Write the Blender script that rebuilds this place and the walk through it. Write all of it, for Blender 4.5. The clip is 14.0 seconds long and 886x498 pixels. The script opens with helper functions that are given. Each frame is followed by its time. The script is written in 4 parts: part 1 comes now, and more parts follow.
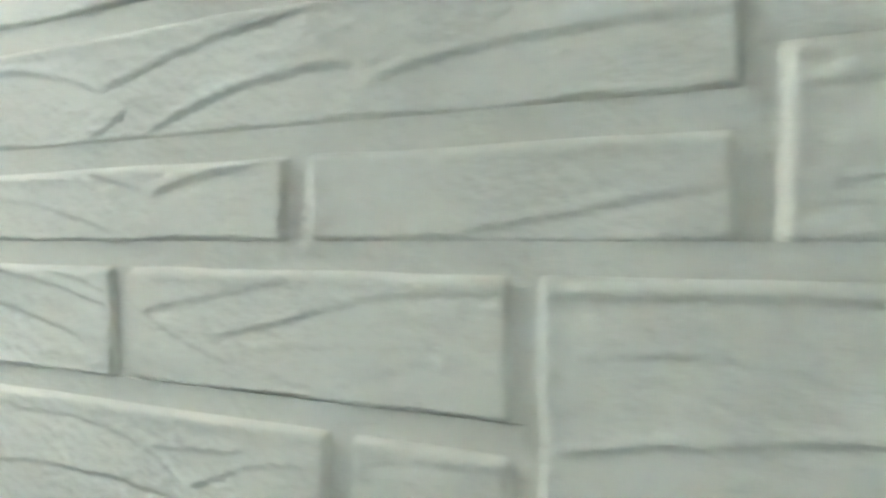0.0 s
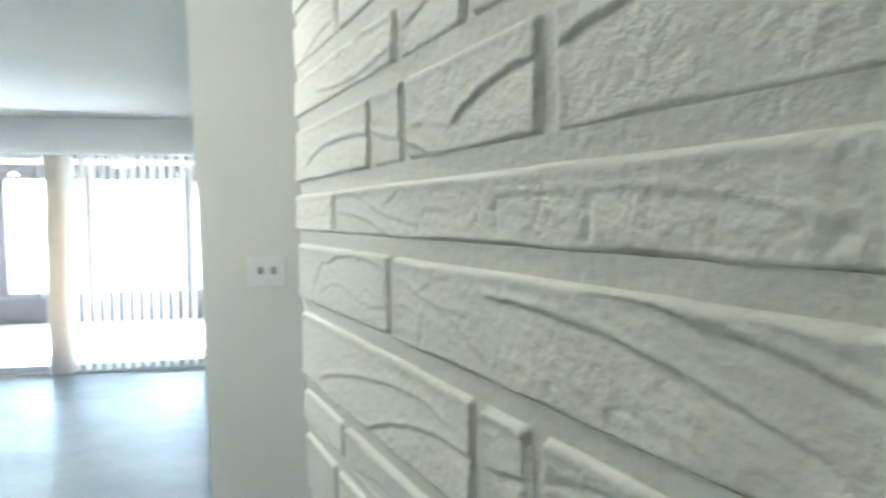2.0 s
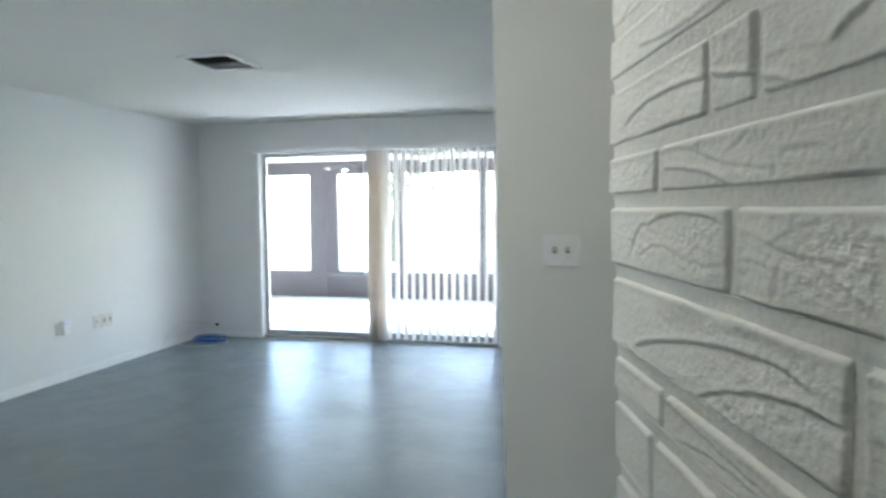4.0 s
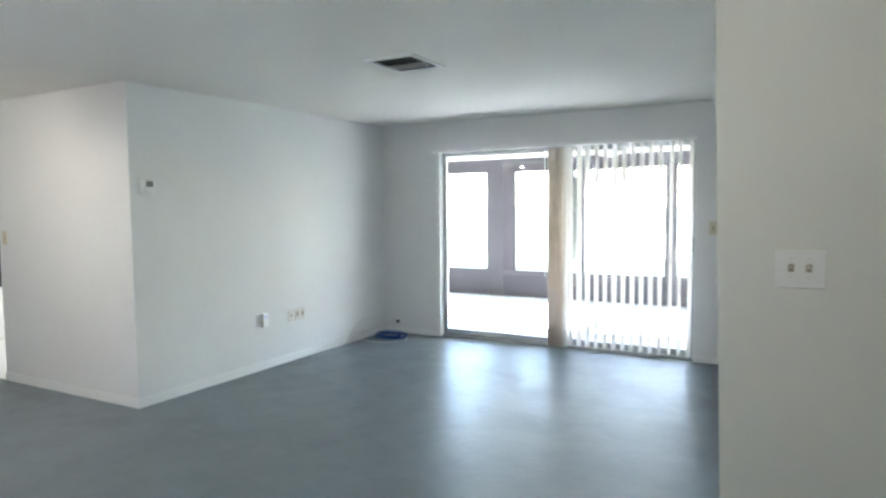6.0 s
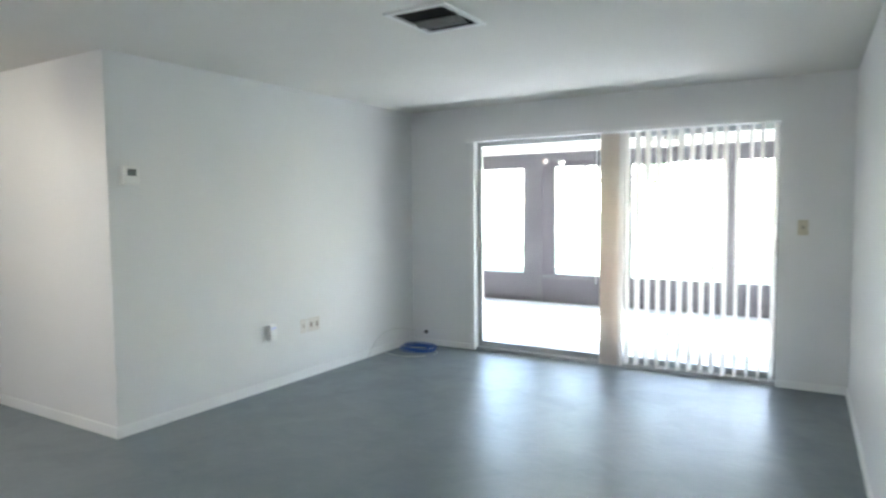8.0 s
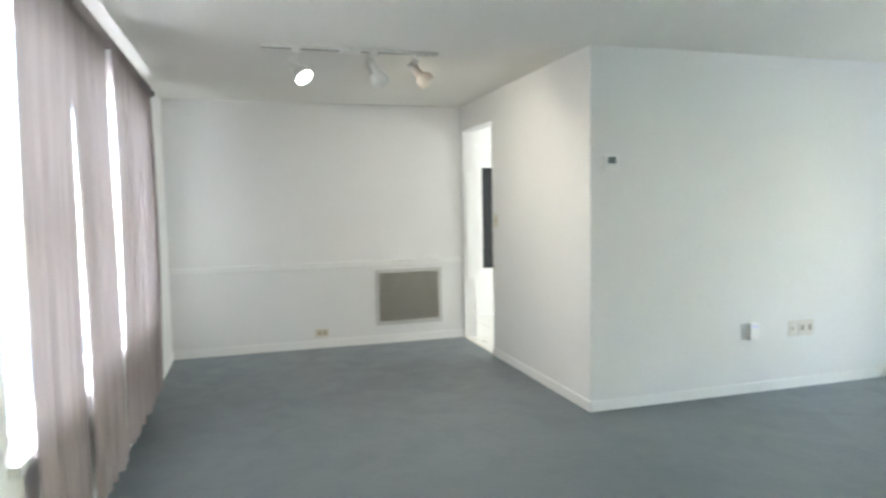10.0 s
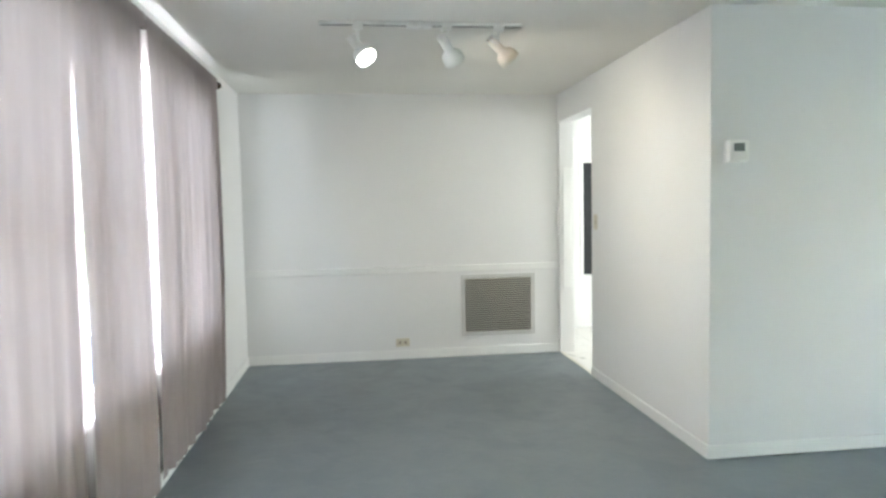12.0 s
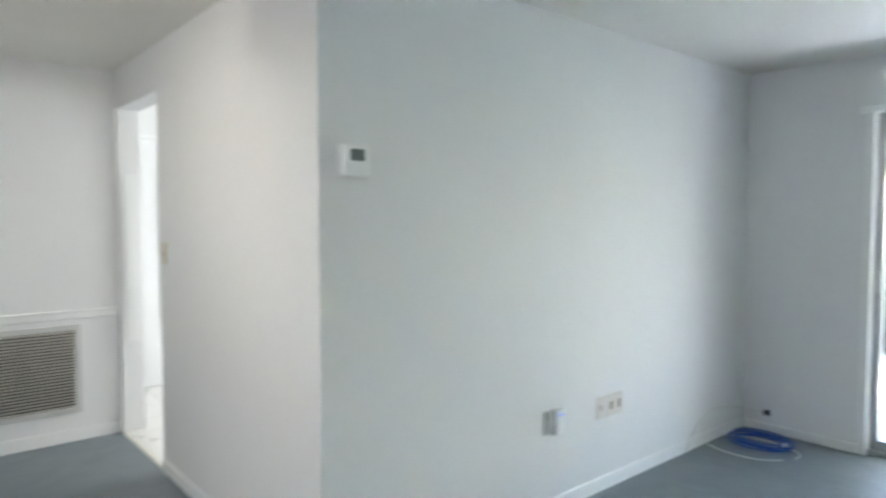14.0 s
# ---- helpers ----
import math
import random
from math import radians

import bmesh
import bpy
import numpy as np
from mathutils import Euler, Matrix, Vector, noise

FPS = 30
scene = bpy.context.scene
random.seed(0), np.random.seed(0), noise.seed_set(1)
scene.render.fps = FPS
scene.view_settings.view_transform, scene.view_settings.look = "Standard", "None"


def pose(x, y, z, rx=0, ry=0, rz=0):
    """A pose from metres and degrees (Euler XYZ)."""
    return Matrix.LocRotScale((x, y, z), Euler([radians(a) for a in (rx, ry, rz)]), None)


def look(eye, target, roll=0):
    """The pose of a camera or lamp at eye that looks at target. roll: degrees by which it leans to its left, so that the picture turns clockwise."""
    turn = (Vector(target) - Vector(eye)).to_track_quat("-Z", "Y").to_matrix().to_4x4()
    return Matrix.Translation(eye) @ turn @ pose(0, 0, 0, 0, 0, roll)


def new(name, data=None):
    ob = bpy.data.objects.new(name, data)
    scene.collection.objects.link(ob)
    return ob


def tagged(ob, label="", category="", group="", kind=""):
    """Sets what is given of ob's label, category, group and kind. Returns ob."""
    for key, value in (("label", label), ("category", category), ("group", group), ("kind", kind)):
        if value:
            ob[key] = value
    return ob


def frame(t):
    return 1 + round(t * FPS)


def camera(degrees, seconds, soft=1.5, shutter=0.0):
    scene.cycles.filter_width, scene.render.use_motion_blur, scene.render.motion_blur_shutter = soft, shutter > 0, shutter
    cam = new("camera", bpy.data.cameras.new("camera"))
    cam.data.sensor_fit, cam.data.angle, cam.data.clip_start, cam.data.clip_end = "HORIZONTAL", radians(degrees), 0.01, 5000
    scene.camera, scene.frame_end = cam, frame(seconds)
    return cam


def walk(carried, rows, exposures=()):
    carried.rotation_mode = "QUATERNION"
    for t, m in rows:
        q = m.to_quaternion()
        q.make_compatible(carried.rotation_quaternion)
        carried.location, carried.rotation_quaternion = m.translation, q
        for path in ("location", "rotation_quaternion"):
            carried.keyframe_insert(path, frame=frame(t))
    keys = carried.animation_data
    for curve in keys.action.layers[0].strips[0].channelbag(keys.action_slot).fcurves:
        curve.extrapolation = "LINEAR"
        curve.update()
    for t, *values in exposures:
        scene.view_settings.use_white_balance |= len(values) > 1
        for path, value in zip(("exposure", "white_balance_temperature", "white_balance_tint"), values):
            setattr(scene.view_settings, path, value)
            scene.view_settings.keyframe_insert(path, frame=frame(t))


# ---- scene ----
cam = camera(68.9, 14.0, soft=2.6, shutter=0.5)
PATH = [
    (0, (4.467, -3.621, 1.478), (6.022, -2.365, 1.402), -0.6),
    (0.2, (4.449, -3.561, 1.468), (5.969, -2.261, 1.463), -0.4),
    (0.5, (4.438, -3.47, 1.472), (5.808, -2.014, 1.431), -0.5),
    (1, (4.44, -3.337, 1.481), (5.542, -1.67, 1.416), 0.0),
    (1.5, (4.471, -3.286, 1.492), (5.237, -1.441, 1.401), -0.1),
    (2, (4.485, -3.285, 1.491), (4.873, -1.326, 1.386), -0.4),
    (2.5, (4.475, -3.285, 1.474), (4.538, -1.289, 1.362), -0.3),
    (3, (4.469, -3.284, 1.448), (4.328, -1.292, 1.336), -0.1),
    (3.5, (4.457, -3.281, 1.446), (4.173, -1.305, 1.324), -0.4),
    (4, (4.436, -3.276, 1.449), (3.973, -1.335, 1.324), -0.5),
    (6.5, (4.194, -2.934, 1.497), (3.209, -1.199, 1.362), -0.6),
    (7, (4.087, -2.756, 1.476), (3.108, -1.017, 1.342), -0.6),
    (7.5, (4.016, -2.504, 1.429), (3.032, -0.767, 1.311), -0.6),
    (8, (3.84, -2.332, 1.441), (2.799, -0.629, 1.312), -0.5),
    (8.5, (3.804, -2.182, 1.393), (2.533, -0.642, 1.283), -1.3),
    (9, (3.816, -2.162, 1.415), (2.218, -0.965, 1.297), -1.2),
    (11.5, (3.475, -1.983, 1.379), (1.494, -1.741, 1.252), -1.2),
    (12, (3.228, -1.833, 1.391), (1.247, -1.587, 1.263), -1.1),
    (12.5, (2.89, -1.633, 1.471), (0.922, -1.307, 1.332), -0.9),
    (13, (2.545, -1.421, 1.462), (0.619, -0.898, 1.331), -0.4),
    (13.5, (2.23, -1.251, 1.441), (0.459, -0.329, 1.329), 0.0),
    (14, (2.022, -1.152, 1.45), (0.504, 0.146, 1.354), 0.0),
]
walk(cam, [(t, look(eye, target, roll)) for t, eye, target, roll in PATH],
     [(0, 5.5, 5450, 4), (0.5, 5.3, 5420, 4), (1.5, 4.95, 5450, 3), (2.3, 4.72, 5550, 5), (3, 4.36, 5550, 7), (4, 4.15, 5500, 7), (6.5, 4.2, 5750, 8), (8, 4.15, 5780, 8), (9, 4.35, 5900, 7), (11.5, 4.5, 5850, 4), (12.5, 4.55, 5800, 5), (13.2, 4.4, 5720, 6), (13.6, 4.32, 5680, 8), (14, 4.24, 5650, 8)])

# ---- light ----
world = bpy.data.worlds.new("sky")
scene.world = world
world.use_nodes = True
wn = world.node_tree.nodes
sky = wn.new("ShaderNodeTexSky")
sky.sky_type, sky.sun_disc = "NISHITA", False
sky.sun_elevation, sky.sun_rotation = radians(39), radians(14)
wn["Background"].inputs["Strength"].default_value = 0.15
world.node_tree.links.new(sky.outputs[0], wn["Background"].inputs["Color"])

sun = new("sun", bpy.data.lights.new("sun", "SUN"))
sun.data.energy, sun.data.angle, sun.data.color = 5.0, radians(0.6), (1, 0.96, 0.91)
sun.matrix_world = look((6, 24, 20), (0, 0, 0))


def window_light(place, target, width, height, watts, colour):
    """An area lamp standing in for the sky's light in a window's opening."""
    ob = new("window_light", bpy.data.lights.new("window_light", "AREA"))
    ob.data.shape, ob.data.size, ob.data.size_y = "RECTANGLE", width, height
    ob.data.energy, ob.data.color = watts, colour
    ob.matrix_world = look(place, target)
    return ob


window_light((0.10, -3.06, 1.375), (0.10, 0, 1.375), 2.9, 1.5, 18.0, (1, 0.95, 0.90))
# an unseen ceiling lamp, added to brighten the relief and the switch wall
lamp_data = bpy.data.lights.new("added_entry_light", "POINT")
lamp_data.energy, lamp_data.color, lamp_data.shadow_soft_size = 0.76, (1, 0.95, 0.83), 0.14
entry_fill = new("added_entry_light", lamp_data)
entry_fill.location = (3.95, -2.1, 2.24)
# lamp at an unseen window, added to brighten the kitchen
window_light((-1.9, 3.25, 1.5), (-1.9, 0, 1.5), 1.2, 1.2, 5.0, (1, 0.94, 0.85))


# ---- materials ----
def material(name, colour, rough=0.6, metal=0.0, vary=0.05, scale=4.0, bump=0.1, grain=60.0, rough_vary=0.1,
             translucent=0.0, emission=0.0, stretch=(1, 1, 1), spec=0.5, bump_distance=0.004):
    """A painted or plain surface: two scales of colour variation, uneven gloss and fine relief."""
    m = bpy.data.materials.new(name)
    m.use_nodes = True
    n, l = m.node_tree.nodes, m.node_tree.links
    b = n["Principled BSDF"]
    b.inputs["Metallic"].default_value = metal
    b.inputs["Specular IOR Level"].default_value = spec
    tc, mp = n.new("ShaderNodeTexCoord"), n.new("ShaderNodeMapping")
    mp.inputs["Scale"].default_value = stretch
    l.new(tc.outputs["Object"], mp.inputs[0])
    big, fine = n.new("ShaderNodeTexNoise"), n.new("ShaderNodeTexNoise")
    big.inputs["Scale"].default_value, fine.inputs["Scale"].default_value = scale, grain
    big.inputs["Detail"].default_value, fine.inputs["Detail"].default_value = 5, 3
    l.new(mp.outputs[0], big.inputs[0]); l.new(mp.outputs[0], fine.inputs[0])
    ramp = n.new("ShaderNodeValToRGB")
    ramp.color_ramp.elements[0].position, ramp.color_ramp.elements[1].position = 0.3, 0.7
    ramp.color_ramp.elements[0].color = (*[max(0, c * (1 - vary)) for c in colour], 1)
    ramp.color_ramp.elements[1].color = (*[min(1, c * (1 + vary)) for c in colour], 1)
    mix = n.new("ShaderNodeMath"); mix.operation = "MULTIPLY_ADD"
    mix.inputs[1].default_value = 0.3
    l.new(fine.outputs[0], mix.inputs[0])
    sub = n.new("ShaderNodeMath"); sub.operation = "MULTIPLY_ADD"
    sub.inputs[1].default_value, sub.inputs[2].default_value = 0.8, -0.05
    l.new(big.outputs[0], sub.inputs[0]); l.new(sub.outputs[0], mix.inputs[2])
    l.new(mix.outputs[0], ramp.inputs[0]); l.new(ramp.outputs[0], b.inputs["Base Color"])
    rr = n.new("ShaderNodeMapRange")
    rr.inputs["To Min"].default_value, rr.inputs["To Max"].default_value = max(0, rough - rough_vary), min(1, rough + rough_vary)
    l.new(big.outputs[0], rr.inputs[0]); l.new(rr.outputs[0], b.inputs["Roughness"])
    if bump:
        bp = n.new("ShaderNodeBump")
        bp.inputs["Strength"].default_value, bp.inputs["Distance"].default_value = bump, bump_distance
        l.new(fine.outputs[0], bp.inputs["Height"]); l.new(bp.outputs[0], b.inputs["Normal"])
    if emission:
        b.inputs["Emission Color"].default_value, b.inputs["Emission Strength"].default_value = (*colour, 1), emission
    if translucent:
        tr, ms = n.new("ShaderNodeBsdfTranslucent"), n.new("ShaderNodeMixShader")
        l.new(ramp.outputs[0], tr.inputs[0])
        ms.inputs[0].default_value = translucent
        l.new(b.outputs[0], ms.inputs[1]); l.new(tr.outputs[0], ms.inputs[2])
        l.new(ms.outputs[0], n["Material Output"].inputs[0])
    return m


def floor_paint():
    """Grey-blue painted concrete: trowel marks, worn patches, uneven gloss."""
    m = bpy.data.materials.new("floor_paint")
    m.use_nodes = True
    n, l = m.node_tree.nodes, m.node_tree.links
    b = n["Principled BSDF"]
    b.inputs["Specular IOR Level"].default_value = 0.42
    tc = n.new("ShaderNodeTexCoord")
    def noise_node(scale, detail, distortion=0.0):
        x = n.new("ShaderNodeTexNoise")
        x.inputs["Scale"].default_value, x.inputs["Detail"].default_value = scale, detail
        x.inputs["Distortion"].default_value = distortion
        l.new(tc.outputs["Object"], x.inputs[0])
        return x
    big, mid, fine = noise_node(0.7, 4, 0.6), noise_node(3.2, 4, 0.8), noise_node(90, 3)
    ramp = n.new("ShaderNodeValToRGB")
    e = ramp.color_ramp.elements
    e[0].position, e[1].position = 0.35, 0.66
    e[0].color, e[1].color = (0.164, 0.191, 0.209, 1), (0.176, 0.204, 0.223, 1)
    l.new(big.outputs[0], ramp.inputs[0])
    worn = n.new("ShaderNodeValToRGB")
    w = worn.color_ramp.elements
    w[0].position, w[1].position = 0.60, 0.80
    w[0].color, w[1].color = (0, 0, 0, 1), (1, 1, 1, 1)
    l.new(mid.outputs[0], worn.inputs[0])
    mix = n.new("ShaderNodeMixRGB")
    mix.inputs[2].default_value = (0.155, 0.181, 0.203, 1)
    l.new(worn.outputs[0], mix.inputs[0]); l.new(ramp.outputs[0], mix.inputs[1])
    l.new(mix.outputs[0], b.inputs["Base Color"])
    rr = n.new("ShaderNodeMapRange")
    rr.inputs["From Min"].default_value, rr.inputs["From Max"].default_value = 0.3, 0.7
    rr.inputs["To Min"].default_value, rr.inputs["To Max"].default_value = 0.33, 0.40
    scuff = noise_node(2.6, 5, 1.2)
    sc = n.new("ShaderNodeMapRange")
    sc.inputs["From Min"].default_value, sc.inputs["From Max"].default_value = 0.46, 0.62
    sc.inputs["To Max"].default_value = 0.07
    l.new(scuff.outputs[0], sc.inputs[0])
    plus = n.new("ShaderNodeMath")
    l.new(mid.outputs[0], rr.inputs[0]); l.new(rr.outputs[0], plus.inputs[0]); l.new(sc.outputs[0], plus.inputs[1])
    l.new(plus.outputs[0], b.inputs["Roughness"])
    add = n.new("ShaderNodeMath"); add.operation = "MULTIPLY_ADD"
    add.inputs[1].default_value = 0.05
    wave = noise_node(7, 4, 1.6)
    l.new(fine.outputs[0], add.inputs[0]); l.new(wave.outputs[0], add.inputs[2])
    bp = n.new("ShaderNodeBump")
    bp.inputs["Strength"].default_value, bp.inputs["Distance"].default_value = 0.30, 0.008
    l.new(add.outputs[0], bp.inputs["Height"]); l.new(bp.outputs[0], b.inputs["Normal"])
    return m


def glass_material(name, tint=(1, 1, 1)):
    m = bpy.data.materials.new(name)
    m.use_nodes = True
    n, l = m.node_tree.nodes, m.node_tree.links
    g, t, mx = n.new("ShaderNodeBsdfGlossy"), n.new("ShaderNodeBsdfTransparent"), n.new("ShaderNodeMixShader")
    t.inputs[0].default_value = (*tint, 1)
    g.inputs["Roughness"].default_value = 0.02
    mx.inputs[0].default_value = 0.06
    l.new(t.outputs[0], mx.inputs[1]); l.new(g.outputs[0], mx.inputs[2])
    l.new(mx.outputs[0], n["Material Output"].inputs[0])
    return m


WALL = material("wall_paint", (0.795, 0.797, 0.79), 0.55, vary=0.02, scale=1.3, bump=0.12, grain=180, spec=0.35)
CEIL = material("ceiling_paint", (0.77, 0.76, 0.715), 0.85, vary=0.03, scale=1.1, bump=0.5, grain=120, spec=0.2)
PLASTER = material("relief_plaster", (0.772, 0.762, 0.695), 0.6, vary=0.03, scale=9, bump=0.65, grain=115, spec=0.3, bump_distance=0.004)
# cream wall end, its colour raised to make up for light missing there
CREAM = material("cream_paint", (0.825, 0.82, 0.75), 0.55, vary=0.02, scale=1.3, bump=0.12, grain=180, spec=0.35)
TRIM = material("trim_paint", (0.85, 0.855, 0.84), 0.4, vary=0.02, scale=3, bump=0.06, grain=120)
FLOOR = floor_paint()
ALU = material("aluminium", (0.42, 0.43, 0.44), 0.38, metal=0.9, vary=0.08, scale=9, bump=0.05, stretch=(1, 1, 8))
ALU_WHITE = material("white_aluminium", (0.74, 0.75, 0.75), 0.4, vary=0.03, scale=6, bump=0.03)
GLASS = glass_material("pane_glass")
PLASTIC = material("white_plastic", (0.86, 0.86, 0.84), 0.35, vary=0.015, scale=20, bump=0.0)
SWITCH = material("switch_plate", (0.88, 0.88, 0.85), 0.35, vary=0.015, scale=20, bump=0.0)
IVORY = material("ivory_plastic", (0.62, 0.58, 0.46), 0.4, vary=0.03, scale=30, bump=0.0)
PLATE = material("aged_plate", (0.70, 0.665, 0.62), 0.4, vary=0.03, scale=30, bump=0.0)
SLOT = material("dark_slot", (0.03, 0.028, 0.025), 0.6, vary=0.1, scale=30, bump=0.0)
SOCKET = material("socket_face", (0.30, 0.25, 0.2), 0.5, vary=0.1, scale=30, bump=0.0)
LCD = material("display", (0.20, 0.22, 0.22), 0.2, vary=0.05, scale=40, bump=0.0)
BLIND = material("vinyl_slat", (0.90, 0.88, 0.86), 0.5, vary=0.03, scale=8, bump=0.15, grain=200, translucent=0.72)
BLIND_TAN = material("gathered_slat", (0.85, 0.78, 0.71), 0.5, vary=0.05, scale=8, bump=0.15, grain=200, translucent=0.4)
CURTAIN = material("curtain_cloth", (0.345, 0.300, 0.298), 0.9, vary=0.06, scale=14, bump=0.3, grain=500, translucent=0.042, stretch=(1, 1, 0.12), spec=0.1)
BRONZE = material("dark_bronze", (0.06, 0.045, 0.035), 0.35, metal=0.8, vary=0.1, scale=20, bump=0.05)
PORCH = material("porch_panel", (0.075, 0.068, 0.075), 0.75, vary=0.28, scale=2.2, bump=0.3, grain=70)
PORCH_CEIL = material("porch_ceiling", (0.75, 0.72, 0.66), 0.7, vary=0.04, scale=3, bump=0.1)
CONCRETE = material("porch_concrete", (0.54, 0.55, 0.57), 0.75, vary=0.08, scale=2.5, bump=0.3, grain=70)
GRASS = material("lawn", (0.16, 0.20, 0.09), 0.9, vary=0.35, scale=0.8, bump=0.5, grain=30)
STUCCO = material("outer_wall", (0.6, 0.58, 0.54), 0.8, vary=0.05, scale=2, bump=0.4, grain=60)
LEAF = material("leaf", (0.07, 0.13, 0.05), 0.6, vary=0.35, scale=3, bump=0.0, translucent=0.3)
BARK = material("bark", (0.13, 0.10, 0.08), 0.9, vary=0.3, scale=8, bump=0.6, grain=40)
TILE = material("kitchen_tile", (0.72, 0.71, 0.68), 0.3, vary=0.03, scale=5, bump=0.05)
GROUT = material("tile_grout", (0.5, 0.49, 0.46), 0.9, vary=0.06, scale=20, bump=0.2)
GRILLE = material("grille_metal", (0.74, 0.71, 0.62), 0.5, metal=0.0, vary=0.08, scale=12, bump=0.05)
# near-black: carries the unlit depth of grille and duct as colour
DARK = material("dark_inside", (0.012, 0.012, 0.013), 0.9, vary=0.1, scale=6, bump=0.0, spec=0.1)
VANE = material("vane_plastic", (0.88, 0.88, 0.86), 0.4, vary=0.03, scale=20, bump=0.0, translucent=0.55)
LOUVRE = material("smoked_louvre", (0.03, 0.032, 0.035), 0.2, vary=0.2, scale=9, bump=0.0)
LAMP_WHITE = material("lamp_enamel", (0.78, 0.78, 0.75), 0.3, vary=0.02, scale=12, bump=0.0)
# lamp enamel tinted warm, the bulb's glow put into its colour
BELL_LIT = material("glow_tinted_bell", (0.82, 0.78, 0.70), 0.35, vary=0.02, scale=12, bump=0.0, translucent=0.12)
BULB = material("lit_bulb", (1.0, 0.93, 0.82), 0.4, vary=0.0, bump=0.0, emission=3.0)
BULB_WARM = material("warm_bulb", (1.0, 0.66, 0.36), 0.4, vary=0.0, bump=0.0, emission=0.3)
BULB_SOFT = material("soft_bulb", (1.0, 0.92, 0.8), 0.3, vary=0.0, bump=0.0, emission=0.12)
GRILLE_FRAME = material("grille_frame", (0.58, 0.58, 0.56), 0.45, vary=0.04, scale=10, bump=0.03)
BLUE = material("blue_cable", (0.02, 0.09, 0.42), 0.4, vary=0.08, scale=30, bump=0.0)
WHITE_CABLE = material("white_cable", (0.68, 0.68, 0.66), 0.45, vary=0.03, scale=30, bump=0.0)
LED = material("status_light", (0.45, 0.5, 1.0), 0.4, vary=0.0, bump=0.0, emission=0.12)


# ---- building helpers ----
def mesh_of(bm, name, mat, smooth=False):
    me = bpy.data.meshes.new(name)
    bm.normal_update()
    bm.to_mesh(me)
    bm.free()
    me.materials.append(mat)
    if smooth:
        for p in me.polygons:
            p.use_smooth = True
    return me


def part(name, bm, mat, parent=None, label="", m=None, smooth=False):
    ob = new(name, mesh_of(bm, name, mat, smooth))
    if parent is not None:
        ob.parent = parent
    if m is not None:
        ob.matrix_basis = m
    if label:
        ob["label"] = label
    return ob


def thing(name, m, label, category, group="", kind=""):
    ob = new(name)
    ob.empty_display_size = 0.1
    ob.matrix_basis = m
    return tagged(ob, label, category, group, kind)


def box(lo, hi, bevel=0.0, bm=None):
    bm = bm or bmesh.new()
    c = [(a + b) / 2 for a, b in zip(lo, hi)]
    s = [max(1e-4, abs(b - a)) for a, b in zip(lo, hi)]
    r = bmesh.ops.create_cube(bm, size=1, matrix=Matrix.LocRotScale(c, None, s))
    if bevel:
        edges = {e for v in r["verts"] for e in v.link_edges}
        bmesh.ops.bevel(bm, geom=list(edges), offset=bevel, segments=2, affect="EDGES", profile=0.5)
    return bm


def cyl(p, q, r0, r1=None, n=16, bm=None, caps=True):
    bm = bm or bmesh.new()
    p, q = Vector(p), Vector(q)
    d = q - p
    m = Matrix.Translation((p + q) / 2) @ d.to_track_quat("Z", "Y").to_matrix().to_4x4()
    bmesh.ops.create_cone(bm, cap_ends=caps, segments=n, radius1=r0, radius2=r0 if r1 is None else r1, depth=d.length, matrix=m)
    return bm


def lathe(profile, n=24, bm=None, m=Matrix()):
    """Turns (radius, z) pairs round the z axis."""
    bm = bm or bmesh.new()
    rings = []
    for r, z in profile:
        rings.append([bm.verts.new(m @ Vector((r * math.cos(2 * math.pi * k / n), r * math.sin(2 * math.pi * k / n), z))) for k in range(n)])
    for a, b in zip(rings, rings[1:]):
        for k in range(n):
            bm.faces.new((a[k], a[(k + 1) % n], b[(k + 1) % n], b[k]))
    return bm


def tube(points, r, n=8, bm=None):
    """A round cord along a line of points."""
    bm = bm or bmesh.new()
    pts = [Vector(p) for p in points]
    rings = []
    for i, p in enumerate(pts):
        d = (pts[min(i + 1, len(pts) - 1)] - pts[max(i - 1, 0)]).normalized()
        side = d.cross(Vector((0, 0, 1)))
        side = side.normalized() if side.length > 1e-3 else Vector((1, 0, 0))
        up = side.cross(d)
        rings.append([bm.verts.new(p + r * (math.cos(2 * math.pi * k / n) * side + math.sin(2 * math.pi * k / n) * up)) for k in range(n)])
    for a, b in zip(rings, rings[1:]):
        for k in range(n):
            bm.faces.new((a[k], a[(k + 1) % n], b[(k + 1) % n], b[k]))
    bm.faces.new(rings[0]); bm.faces.new(rings[-1][::-1])
    return bm


def structure(name, bm, mat, label, category):
    return tagged(part(name, bm, mat), label, category, kind="structure")


def boxes(*pairs):
    bm = bmesh.new()
    for lo, hi in pairs:
        box(lo, hi, bm=bm)
    return bm

# ---- the shell: living room, dining end, entry ----
H = 2.42            # ceiling
XL, XR = 0.0, 4.055  # side walls of the living room
YB = 3.33           # wall with the sliding door
XD, YW = -2.68, -2.885  # dining room's end wall, window wall
T = 0.14
DX0, DX1, DZ = 0.707, 3.452, 2.088   # sliding door's opening
WX0, WX1, WZ0, WZ1 = -1.36, 1.535, 0.62, 2.13  # dining window
KX0, KX1, KZ = -2.64, -1.785, 2.165  # opening to the kitchen

